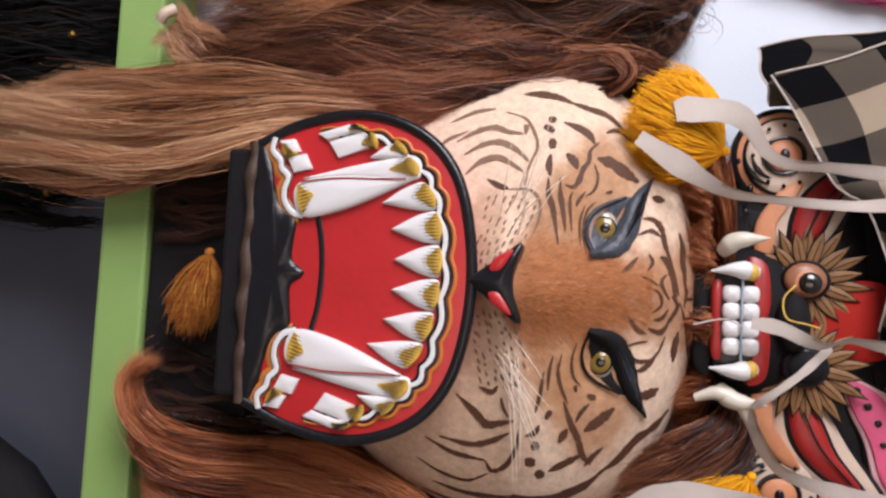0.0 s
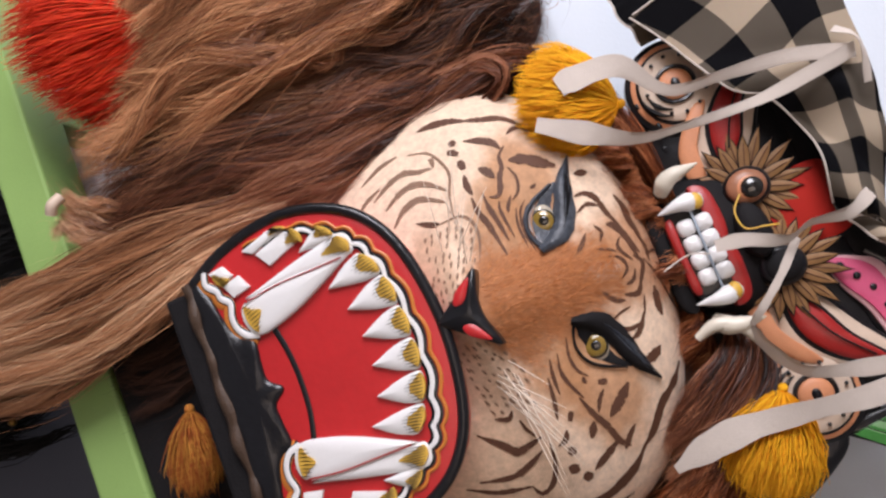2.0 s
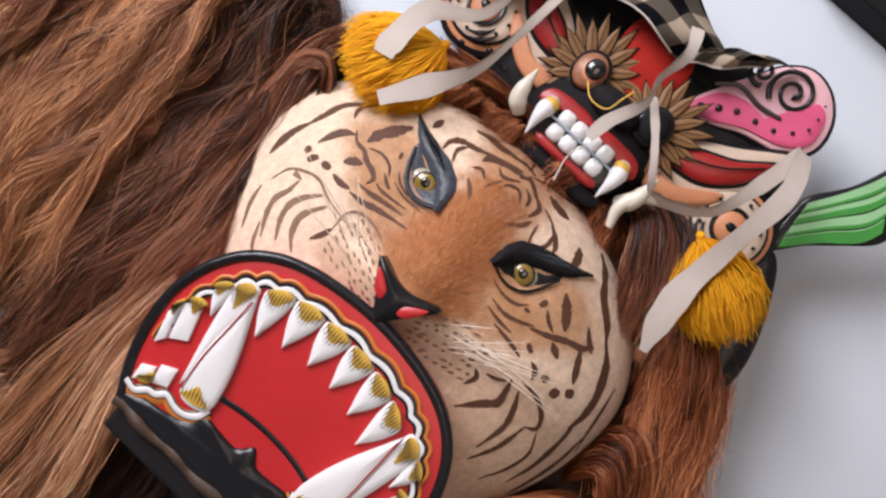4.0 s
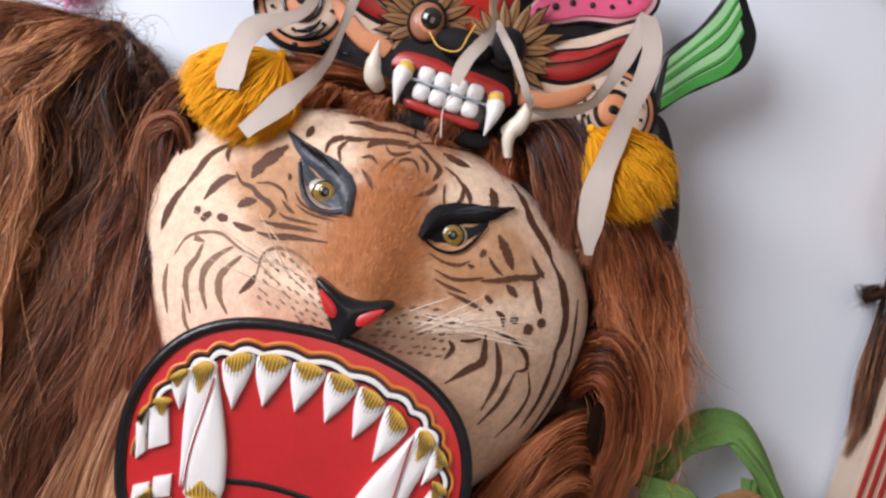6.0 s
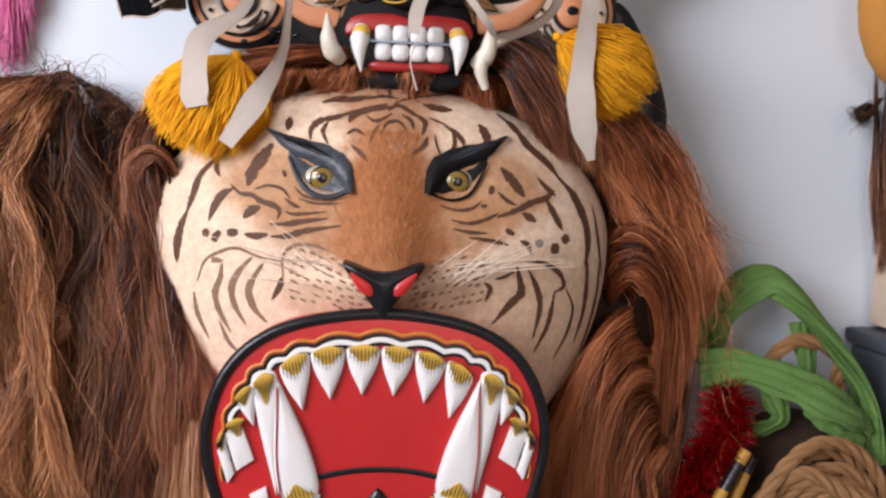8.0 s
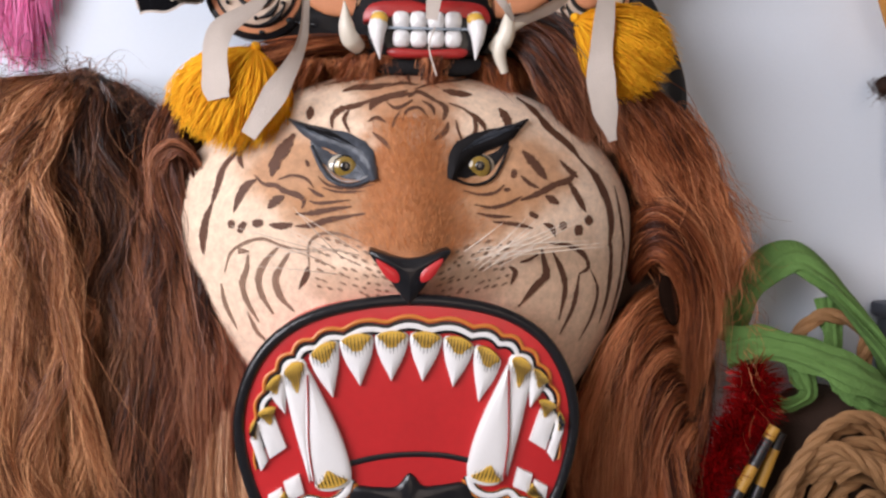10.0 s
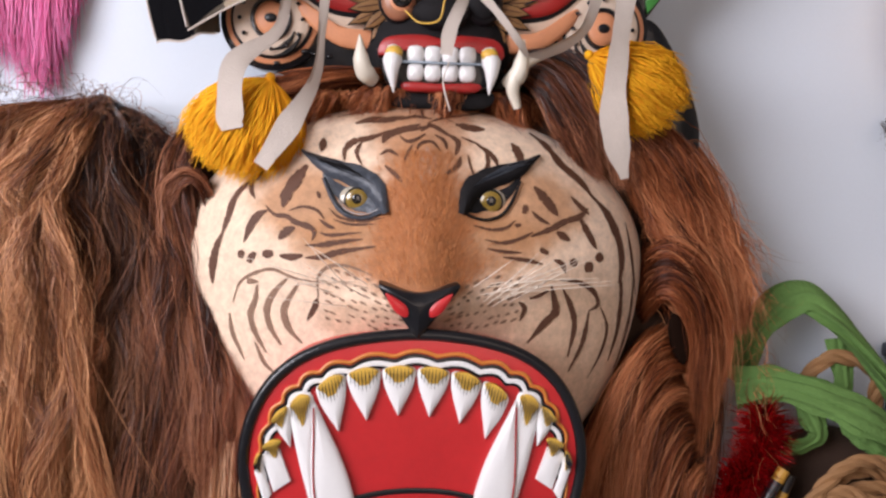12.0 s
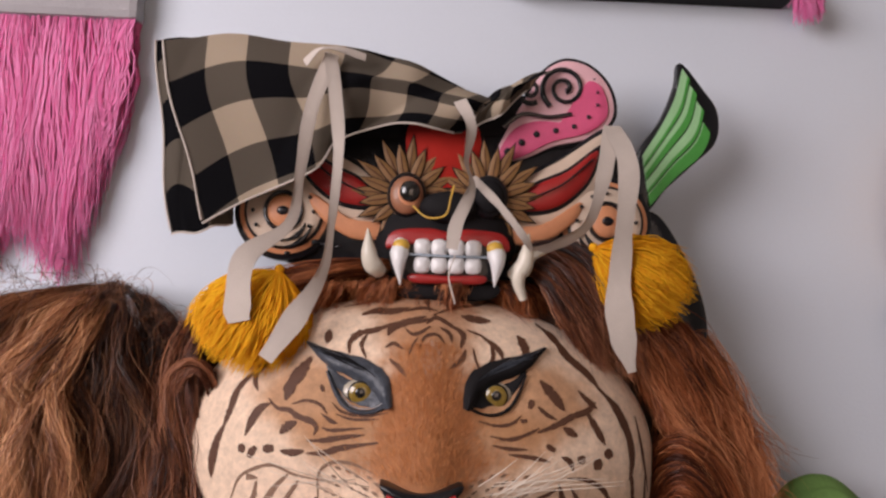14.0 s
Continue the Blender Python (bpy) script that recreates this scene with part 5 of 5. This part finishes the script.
for cx, cz, r, a0, turn in ((0.104, 1.592, 0.025, -2.2, 11.5), (0.067, 1.588, 0.0145, -1.0, 9.5)):
    tube("swirl", [(cx + r * (1 - 0.86 * t) * math.cos(a0 - turn * t), 0.986, cz + r * (1 - 0.86 * t) * math.sin(a0 - turn * t)) for t in np.linspace(0, 1, 26)], (0.0028, 0.0022, 0.0020, 0.0030), BLACK, sc, n=80, sides=6, flat=0.6)
tube("swirl", [(0.040, 0.987, 1.548), (0.060, 0.985, 1.562), (0.088, 0.985, 1.560), (0.112, 0.985, 1.564)], 0.0022, BLACK, sc, n=30, sides=6)
for k in range(9):
    u = k / 8
    p = spline([(0.045, 1.521), (0.075, 1.541), (0.115, 1.551), (0.140, 1.575), (0.136, 1.603)], 9)[k]
    ball("scroll_dot", (p[0], 0.985, p[1]), 0.0042 - 0.003 * u, BLACK, sc, (1, 0.4, 1), seg=10, ring=6)

# green feather
GF = [(0.195, 1.462), (0.190, 1.510), (0.192, 1.535), (0.215, 1.568), (0.230, 1.605), (0.236, 1.632), (0.262, 1.603), (0.278, 1.578), (0.276, 1.545), (0.250, 1.518), (0.222, 1.492)]
gf = plate("feather", GF, 1.006, 0.010, BLACK, bar, 70, 0.002, "green painted wooden plume with black edging")
plate("plume_base", [(0.165, 1.42), (0.165, 1.50), (0.20, 1.51), (0.21, 1.47), (0.20, 1.43)], 1.034, 0.05, BLACKMATT, bar, 30, 0.0)
left_edge = spline([(0.194, 1.527), (0.214, 1.560), (0.229, 1.592), (0.237, 1.624)], 24)
right_edge = spline([(0.202, 1.470), (0.230, 1.502), (0.262, 1.533), (0.273, 1.575)], 24)
for k in range(4):
    def across(v):
        return left_edge * (1 - v) + right_edge * v
    end = 24 - (0, 1, 2, 4)[k]
    for v0, v1, y, m in ((0.012 + 0.25 * k, 0.232 + 0.25 * k, 1.002, PALEGREEN), ((0.17, 0.11, 0.17, 0.03)[k] + 0.25 * k, 0.232 + 0.25 * k, 1.0012, GREEN)):
        a, b = across(v0)[:end], across(v1)[:end]
        g = np.stack([np.column_stack([q[:, 0], np.full(len(q), y), q[:, 1]]) for q in (a, (a + b) / 2 - (0, 0), b)], axis=1)
        sheet("plume_band", g, m, gf, thick=0.003)
plate("black_flap", [(0.195, 1.458), (0.215, 1.455), (0.247, 1.40), (0.262, 1.352), (0.258, 1.322), (0.235, 1.33), (0.21, 1.39)], 0.995, 0.07, BLACK, bar, 40, 0.004, "black leather flap")


# ---- gingham headcloth ----
def cloth(name, top, bottom, y0, parent, label, cells, seed, fold=0.008, n=90, m=50, first=(0.0, 0.0)):
    r = np.random.default_rng(seed)
    a, b = spline(top, n), spline(bottom, n)
    ph = r.random(6) * 6.28
    g, uv = np.zeros((m, n, 3)), np.zeros((m, n, 2))
    for i in range(m):
        v = i / (m - 1)
        p = a * (1 - v) + b * v
        u = np.linspace(0, 1, n)
        gather = np.exp(-((u - 0.55) / 0.12) ** 2) * (1 - v)
        pull = np.exp(-((u - 0.52 - 0.25 * v) / 0.09) ** 2) * (1 - v) - np.exp(-((u - 0.52 + 0.30 * v) / 0.07) ** 2) * (1 - v)
        dep = -fold * 0.9 * pull - fold * 0.7 * np.abs(np.sin(u * 8.5 + 2.2 * v + ph[5])) + fold * (np.sin(u * 13 + ph[0] + 2 * v) * 0.5 + np.sin(u * 29 + ph[1] - 3 * v) * 0.25 * (0.3 + gather * 2) + np.sin(v * 6 + ph[2]) * 0.5)
        g[i] = np.column_stack([p[:, 0] + 0.002 * np.sin(v * 9 + ph[3]), y0 - 0.022 * math.sin(v * 2.4) + dep + 0.02 * np.abs(u - 0.5), p[:, 1] + 0.0015 * np.sin(u * 11 + ph[4]) - 0.010 * gather * np.sin(v * 9)])
        uv[i] = np.column_stack([first[0] + u * cells[0] + 0.06 * np.sin(v * 4) + 0.05 * pull, first[1] + v * cells[1] + 0.10 * np.sin(u * 7)])
    tube("hem", g[-1, ::6] - np.array((0, 0.001, 0)), 0.0011, RIBBON, parent, n=60, sides=5)
    tube("hem", g[::6, 0] - np.array((0, 0.001, 0)), 0.0011, RIBBON, parent, n=40, sides=5)
    return sheet(name, g, CHECK, parent, label, thick=0.0015, uv=uv)


hc = thing("headcloth", (-0.12, 0.96, 1.53), "black, grey and cream gingham cotton cloth draped over the demon mask", "cloth")
cloth("back_layer", [(-0.327, 1.626), (-0.277, 1.630), (-0.225, 1.624)], [(-0.296, 1.421), (-0.262, 1.426), (-0.235, 1.436)], 0.985, hc, "", (0.9, 2.2), 3, 0.004, first=(0.02, 0.22))
cloth("front_layer", [(-0.314, 1.617), (-0.250, 1.629), (-0.185, 1.623), (-0.10, 1.615), (-0.04, 1.596), (0.0, 1.580), (0.024, 1.572)],
      [(-0.260, 1.431), (-0.210, 1.459), (-0.150, 1.488), (-0.128, 1.520), (-0.075, 1.536), (-0.03, 1.534), (-0.004, 1.535)], 0.965, hc, "", (4.5, 2.0), 5, 0.010, first=(0.0, 0.5))
cloth("side_layer", [(0.018, 1.572), (0.05, 1.592), (0.092, 1.610)], [(0.004, 1.540), (0.03, 1.553), (0.062, 1.585)], 0.968, hc, "", (1.6, 0.8), 8, 0.003)
plate("hood", [(-0.20, 1.53), (-0.19, 1.605), (-0.08, 1.60), (0.0, 1.572), (0.07, 1.585), (0.05, 1.545), (-0.03, 1.535), (-0.12, 1.53)], 0.995, 0.10, BLACKMATT, hc, 40, 0.0, "dark lining of the cloth")

# ---- cotton tapes ----
tp = thing("cotton_tapes", (-0.10, 0.93, 1.35), "cream cotton tie tapes hanging loose over the masks", "ribbon")
tape("tape", [(-0.138, 0.938, 1.603), (-0.155, 0.925, 1.545), (-0.163, 0.925, 1.486), (-0.172, 0.930, 1.432), (-0.210, 0.915, 1.397), (-0.213, 0.902, 1.352), (-0.210, 0.898, 1.336)], 0.0142, RIBBON, tp, (0, 20, 40, 10, 0, 5), n=48, widths=(1, 1, 1, 1.0, 1.6, 1.7, 1.65))
tape("tape", [(-0.140, 0.937, 1.603), (-0.132, 0.920, 1.555), (-0.127, 0.918, 1.50), (-0.131, 0.915, 1.43), (-0.136, 0.905, 1.385), (-0.158, 0.895, 1.343), (-0.184, 0.892, 1.303)], 0.0142, RIBBON, tp, (30, 15, 0, 40, 45, 10, 0), n=48, widths=(1, 1, 0.9, 0.8, 0.9, 1.55, 1.2))
tape("tape_knot", [(-0.165, 0.935, 1.592), (-0.150, 0.925, 1.603), (-0.132, 0.924, 1.604), (-0.105, 0.935, 1.600)], 0.009, RIBBON, tp, (20, 60, 10))
tape("tape", [(-0.010, 0.940, 1.562), (0.0, 0.915, 1.53), (-0.004, 0.912, 1.495), (0.002, 0.912, 1.47), (-0.012, 0.910, 1.435), (-0.016, 0.912, 1.410)], 0.0135, RIBBON, tp, (0, 40, 70, 10, 0), n=36)
tape("tape", [(0.003, 0.925, 1.482), (0.028, 0.915, 1.455), (0.050, 0.914, 1.428), (0.062, 0.918, 1.412)], 0.010, RIBBON, tp, (30, 10, 50))
tape("tape", [(0.148, 0.955, 1.546), (0.160, 0.935, 1.50), (0.152, 0.922, 1.43), (0.146, 0.915, 1.37), (0.150, 0.912, 1.33), (0.158, 0.910, 1.298)], 0.027, RIBBON, tp, (25, 5, 20, 0, 10, 20), n=48, widths=(0.8, 0.9, 1, 1.05, 1.05, 0.45))
tape("tape", [(0.148, 0.955, 1.545), (0.135, 0.935, 1.49), (0.118, 0.928, 1.44), (0.085, 0.93, 1.418), (0.062, 0.935, 1.412)], 0.018, RIBBON, tp, (0, 10, 45, 60, 70), n=36)
tube("thread", [(-0.012, 0.925, 1.405), (-0.018, 0.915, 1.385), (-0.012, 0.905, 1.358)], 0.0008, RIBBON, tp)


# ---- yarn tassels ----
DULLYARN = material("dull_orange_yarn", (0.40, 0.04, 0.015), 0.85, 0.0, 40, 0, island=0.6, spec=0.2, light=(0.80, 0.40, 0.07))
def tassel(name, knot, direction, length, width, count, mat, label, depth=0.02, r=0.0009):
    g = np.random.default_rng(count)
    th = thing(name, knot, label, "tassel", "yarn tassels" if mat is YARN else "")
    d = np.array(direction, float)
    d /= np.linalg.norm(d)
    side = np.cross(d, (0, 1, 0))
    side /= np.linalg.norm(side)
    a = g.random(count) * 6.28
    q = np.sqrt(g.random(count))
    lat = np.cos(a) * q
    dep = np.sin(a) * q
    ln = length * (0.74 + 0.30 * g.random(count)) * (1 - 0.22 * lat ** 2)
    u = np.linspace(0, 1, 8)
    fan = np.sin(u * 1.75) ** 0.8
    p = np.array(knot)[None, None] + d[None, None] * (u[None] * ln[:, None])[..., None] + side[None, None] * (lat[:, None] * width * fan[None])[..., None]
    p[..., 1] += dep[:, None] * depth * fan[None]
    p += g.normal(0, 0.003, (count, 1, 3)) * u[None, :, None] + np.sin(u[None, :, None] * 10 + g.random((count, 1, 3)) * 6) * 0.0026 * u[None, :, None]
    strands("yarn", p, g.uniform(r * 0.7, r * 1.2, count), mat, th)
    ball("knot", knot, 0.005, mat, th, seg=12, ring=8)
    return th


tassel("yarn_tassel", (-0.182, 0.945, 1.388), (-0.40, -0.25, -1.0), 0.100, 0.056, 4200, YARN, "fluffy orange-yellow wool tassel tied with tape", 0.03)
tassel("yarn_tassel", (0.130, 0.955, 1.420), (0.85, -0.1, -0.58), 0.102, 0.045, 3200, YARN, "fluffy orange-yellow wool tassel beside the black flap", 0.03)

# ---- pink fringe ----
pf = thing("pink_fringe", (-0.45, 1.04, 1.67), "bright pink yarn fringe hanging from a grey cloth band", "fringe")
g = np.random.default_rng(9)
N = 2200
x = g.uniform(-0.60, -0.372, N)
ln = 0.27 - 0.12 * np.clip((x + 0.43) / 0.06, 0, 1) + g.normal(0, 0.014, N) - 0.02 * np.sin(x * 60)
u = np.linspace(0, 1, 10)
P = np.stack([x[:, None] + np.sin(u * 7 + x[:, None] * 90) * 0.004 + np.sin(u * 16 + g.random((N, 1)) * 6) * 0.003 + g.normal(0, 0.006, (N, 1)) * u - 0.025 * u * np.clip((x[:, None] + 0.45) / 0.08, 0, 1), 1.083 + g.uniform(-0.012, 0.012, (N, 1)) + 0 * u, 1.684 - ln[:, None] * u], axis=-1)
strands("yarn", P, g.uniform(0.0009, 0.0016, N), PINKYARN, pf)
box("band", (-0.61, 1.066, 1.675), (-0.372, 1.098, 1.76), GREYCLOTH, pf, "grey cloth band", 0.01)

# ---- dark shelf above with pink tassel ----
sh = thing("dark_shelf", (0.3, 1.05, 1.735), "dark wooden batten high on the wall", "shelf")
box("batten", (0.05, 1.045, 1.735), (0.395, 1.10, 1.79), BLACKMATT, sh)
box("batten", (-0.40, 1.06, 1.772), (0.05, 1.10, 1.81), BLACKMATT, sh)
tassel("pink_tassel", (0.405, 1.06, 1.76), (0.1, 0, -1), 0.055, 0.018, 260, PINKYARN, "small pink yarn tassel hanging from the batten", 0.015)

# ---- hanging mask at the side ----
sd = thing("side_costume", (0.60, 1.05, 1.105), "orange cloth and dark fur mask edge with a striped board", "costume")
ball("orange_padding", (0.585, 1.05, 1.49), 0.085, ORANGECLOTH, sd, (0.95, 0.55, 1.25), "bulging orange cloth padding")
ball("orange_padding", (0.650, 1.045, 1.29), 0.07, ORANGECLOTH, sd, (0.72, 0.5, 2.0), "orange cloth panel")
Q = [[(0.550, 1.07, 1.42), (0.549, 1.06, 1.34), (0.556, 1.06, 1.26), (0.563, 1.06, 1.20)], [(0.557, 1.06, 1.42), (0.556, 1.05, 1.34), (0.562, 1.05, 1.25), (0.568, 1.055, 1.17)], [(0.575, 1.06, 1.42), (0.570, 1.045, 1.34), (0.572, 1.045, 1.25), (0.575, 1.05, 1.18)]]
fur("dark_fur", rng, Q, 1100, FUR, sd, "dark brown fur edging", locks=10, width=0.25, wave=0.003, fine=0.0012)
Q2 = [[(0.54, 1.055, 1.385), (0.525, 1.05, 1.372), (0.515, 1.045, 1.352)], [(0.555, 1.05, 1.385), (0.530, 1.04, 1.365), (0.520, 1.04, 1.345)]]
fur("black_tuft", rng, Q2, 400, DARKFUR, sd, "black hair tuft", locks=6)
box("striped_board", (0.572, 1.04, 1.108), (0.70, 1.09, 1.40), CREAM, sd, "cream board with dark red stripes", 0.002)
for k in range(4):
    box("stripe", (0.577 + 0.012 * k, 1.0365, 1.112), (0.581 + 0.012 * k, 1.042, 1.395), DARKRED, sd, "", 0)
gb = thing("storage_box", (0.75, 1.0, 0.79), "slate-grey plastic storage box under the side costume", "box")
box("box_body", (0.548, 0.985, 0.0), (1.0, 1.09, 1.085), GREYBOX, gb, "", 0.01)
box("lid", (0.543, 0.98, 1.085), (1.005, 1.095, 1.104), GREYBOX, gb, "", 0.006)

# ---- green cloth ----
gc = thing("green_cloth", (0.45, 1.03, 0.79), "crumpled green cloth strip looped over rope coils", "cloth")


def swathe(pts, width, twist, seed):
    """A folded length of soft cloth: a flattened, pleated tube."""
    r = np.random.default_rng(seed)
    n, k = 60, 48
    p = spline(pts, n)
    t = np.gradient(p, axis=0)
    t /= np.linalg.norm(t, axis=1)[:, None]
    u = np.cross(t, (0, 1, 0))
    u /= np.linalg.norm(u, axis=1)[:, None]
    v = np.cross(u, t)
    g = np.zeros((n, k + 1, 3))
    ph = r.random(4) * 6.28
    for i in range(n):
        tw = math.radians(twist * i / n)
        w = width * (0.86 + 0.12 * math.sin(i * 0.16 + ph[0]) + 0.05 * math.sin(i * 0.5 + ph[1]))
        for j in range(k + 1):
            a = 2 * math.pi * j / k
            rr = 1 + 0.14 * math.sin(a * 7 + ph[2] + i * 0.03) + 0.07 * math.sin(a * 13 + ph[3] - i * 0.05) + 0.05 * math.sin(i * 0.5 + 3 * a)
            c, s = math.cos(a) * w * rr, math.sin(a) * w * 0.45 * rr
            g[i, j] = p[i] + u[i] * (c * math.cos(tw) - s * math.sin(tw)) + v[i] * (c * math.sin(tw) + s * math.cos(tw))
    return sheet("fold", g, GREENCLOTH, gc)


swathe([(0.335, 1.045, 1.07), (0.352, 1.03, 1.13), (0.392, 1.015, 1.170), (0.430, 1.01, 1.150), (0.475, 1.005, 1.10), (0.515, 1.0, 1.04), (0.522, 0.995, 0.965)], 0.023, 120, 1)
swathe([(0.318, 1.0, 1.072), (0.36, 0.985, 1.078), (0.42, 0.975, 1.060), (0.47, 0.97, 1.035), (0.508, 0.985, 1.015)], 0.022, 60, 2)
swathe([(0.45, 1.03, 1.12), (0.455, 1.02, 1.06), (0.43, 1.02, 1.04)], 0.014, 30, 3)
swathe([(0.40, 1.0, 1.055), (0.41, 0.99, 1.02), (0.385, 0.99, 1.005), (0.37, 1.0, 1.01)], 0.014, 60, 4)
swathe([(0.45, 1.0, 1.04), (0.48, 0.985, 1.01), (0.50, 0.98, 0.99)], 0.02, 60, 5)

# ---- rope coil ----
rc = thing("rope_coil", (0.46, 0.99, 0.79), "coiled brown natural-fibre rope heaped beside the tiger mask", "rope")


def rope(pts, r=0.0088):
    """Three twisted strands."""
    n = 90
    p = spline(pts, n)
    length = np.concatenate([[0], np.cumsum(np.linalg.norm(np.diff(p, axis=0), axis=1))])
    t = np.gradient(p, axis=0)
    t /= np.linalg.norm(t, axis=1)[:, None]
    u = np.cross(t, (0.1, 1, 0.2))
    u /= np.linalg.norm(u, axis=1)[:, None]
    v = np.cross(t, u)
    for k in range(3):
        a = length / (r * 6.5) * 6.28 / 1.4 + k * 2.094
        q = p + (u * np.cos(a)[:, None] + v * np.sin(a)[:, None]) * r * 0.5
        tube("rope_strand", q, r * 0.58, ROPE, rc, n=n, sides=6)


for k in range(7):
    a, b, cx = 0.094 - 0.0095 * k, 0.165 - 0.0165 * k, 0.447 + 0.006 * k
    y = 0.952 + 0.010 * ((k * 5) % 3) + 0.003 * k
    rope([(cx + a * 1.02 * math.cos(w) + 0.003 * math.sin(k * 2.1 + w * 3), y + 0.006 * math.sin(w * 2 + k), 0.838 + b * max(math.sin(w), -0.2)) for w in (3.4, 2.8, 2.2, 1.6, 1.0, 0.4, -0.2)], 0.0078 + 0.0008 * (k % 2))
for k in range(4):
    d = 0.016 * k
    rope([(0.385 + d, 0.965, 0.93), (0.41 + d * 0.9, 0.944, 0.972 - d * 0.4), (0.45 + d * 0.8, 0.936, 0.955 - d * 0.3), (0.492 + d * 0.5, 0.936, 0.905 - d * 0.2), (0.515 + d * 0.6, 0.945, 0.82)], 0.0078)
rope([(0.41, 1.03, 1.07), (0.44, 1.02, 1.10), (0.49, 1.02, 1.085), (0.50, 1.03, 1.04)])
# Dark ball added to fill the gaps between the ropes.
ball("rope_backing", (0.45, 1.04, 0.90), 0.1, BACKING, rc, (1.0, 0.5, 1.15), "dark ball added behind the ropes")

# ---- red tinsel and painted sticks ----
ti = thing("red_tinsel", (0.32, 0.97, 0.79), "glittering red tinsel garland in a heap", "tinsel")
tp0 = spline([(0.345, 0.985, 1.045), (0.335, 0.97, 1.00), (0.30, 0.965, 0.955), (0.28, 0.96, 0.90), (0.275, 0.96, 0.82)], 900)
g = np.random.default_rng(11)
idx = g.integers(0, 900, 5200)
dirs = g.normal(0, 1, (5200, 3))
dirs /= np.linalg.norm(dirs, axis=1)[:, None]
L = g.uniform(0.014, 0.042, 5200)
seg = np.linspace(0, 1, 4)
strands("tinsel_hair", tp0[idx][:, None] + dirs[:, None] * (L[:, None] * seg)[..., None] + g.normal(0, 0.001, (5200, 4, 3)), 0.0008, TINSEL, ti)
tube("tinsel_core", [(0.345, 0.990, 1.04), (0.325, 0.985, 0.98), (0.29, 0.98, 0.92), (0.278, 0.98, 0.82)], 0.008, DARKRED, ti)
ST = material("yellow_stick_paint", (0.45, 0.23, 0.03), 0.5)
for k, (a, b) in enumerate((((0.354, 0.950, 0.995), (0.304, 0.940, 0.912)), ((0.366, 0.960, 0.985), (0.318, 0.95, 0.87)))):
    st = thing("painted_stick", b, "black and yellow banded wooden stick leaning in the heap", "stick", "banded sticks")
    A0, B0 = np.array(a), np.array(b)
    B0 = B0 + (B0 - A0) * 0.9
    cuts = (0, 0.08, 0.26, 0.42, 0.62, 0.8, 1.0)
    for i in range(6):
        tube("stick_band", [A0 + (B0 - A0) * cuts[i], A0 + (B0 - A0) * (cuts[i] + cuts[i + 1]) / 2, A0 + (B0 - A0) * cuts[i + 1]], 0.0065 - 0.0003 * (i % 2), BLACK if (i + k) % 2 else ST, st, n=6, sides=10)

# ---- below: red pompom, tuft, shadowed ornaments ----
tassel("red_pompom", (-0.482, 0.955, 0.975), (0.15, -0.35, -1.0), 0.155, 0.10, 3000, REDYARN, "large fluffy red wool pompom on the rail", 0.05, 0.0012)
tassel("wool_tuft", (-0.062, 0.905, 0.874), (1.0, -0.1, -0.18), 0.085, 0.026, 900, DULLYARN, "small orange wool tuft under the jaw", 0.02)
tu = thing("tied_tuft", (-0.29, 0.90, 0.79), "tied tuft of tawny hair with a pale band on the rail", "tuft")
Q = [[(-0.285, 0.90, 0.88), (-0.30, 0.885, 0.85), (-0.315, 0.88, 0.825)], [(-0.26, 0.90, 0.88), (-0.275, 0.88, 0.85), (-0.30, 0.875, 0.815)], [(-0.24, 0.90, 0.87), (-0.26, 0.885, 0.835), (-0.285, 0.88, 0.80)]]
fur("hair", rng, Q, 1500, BLOND, tu, "tawny hair", locks=8)
tube("tie", [(-0.311, 0.876, 0.831), (-0.304, 0.870, 0.823), (-0.297, 0.873, 0.817)], 0.006, CREAM, tu, "pale tie band")
bk = thing("black_costume", (-0.30, 0.98, 0.0), "black hair costume with gold beads heaped under the rail", "costume")
ball("hair_lump", (-0.33, 1.02, 0.42), 0.12, BLACKMATT, bk, (1.9, 0.6, 2.2), "matted black hair")
ball("hair_lump", (0.28, 1.02, 0.40), 0.12, BLACKMATT, bk, (1.2, 0.6, 2.1))
for k in range(12):
    ball("bead", (rng.uniform(-0.40, -0.08), 0.945 + rng.uniform(-0.01, 0.01), rng.uniform(0.52, 0.68)), rng.uniform(0.004, 0.009), material("brass_bead", (0.20, 0.11, 0.03), 0.4, metal=0.9) if k == 0 else bpy.data.materials["brass_bead"], bk, seg=10, ring=7)
BH = [[(-0.52, 0.97, 0.70), (-0.50, 0.94, 0.60), (-0.48, 0.94, 0.45)], [(-0.30, 0.96, 0.71), (-0.30, 0.93, 0.60), (-0.29, 0.93, 0.45)], [(-0.10, 0.98, 0.70), (-0.10, 0.95, 0.60), (-0.11, 0.95, 0.45)]]
fur("hair", rng, BH, 3500, BLACKHAIR, bk, "matted black hair", locks=30, fine=0.004, radius=(0.0005, 0.001))
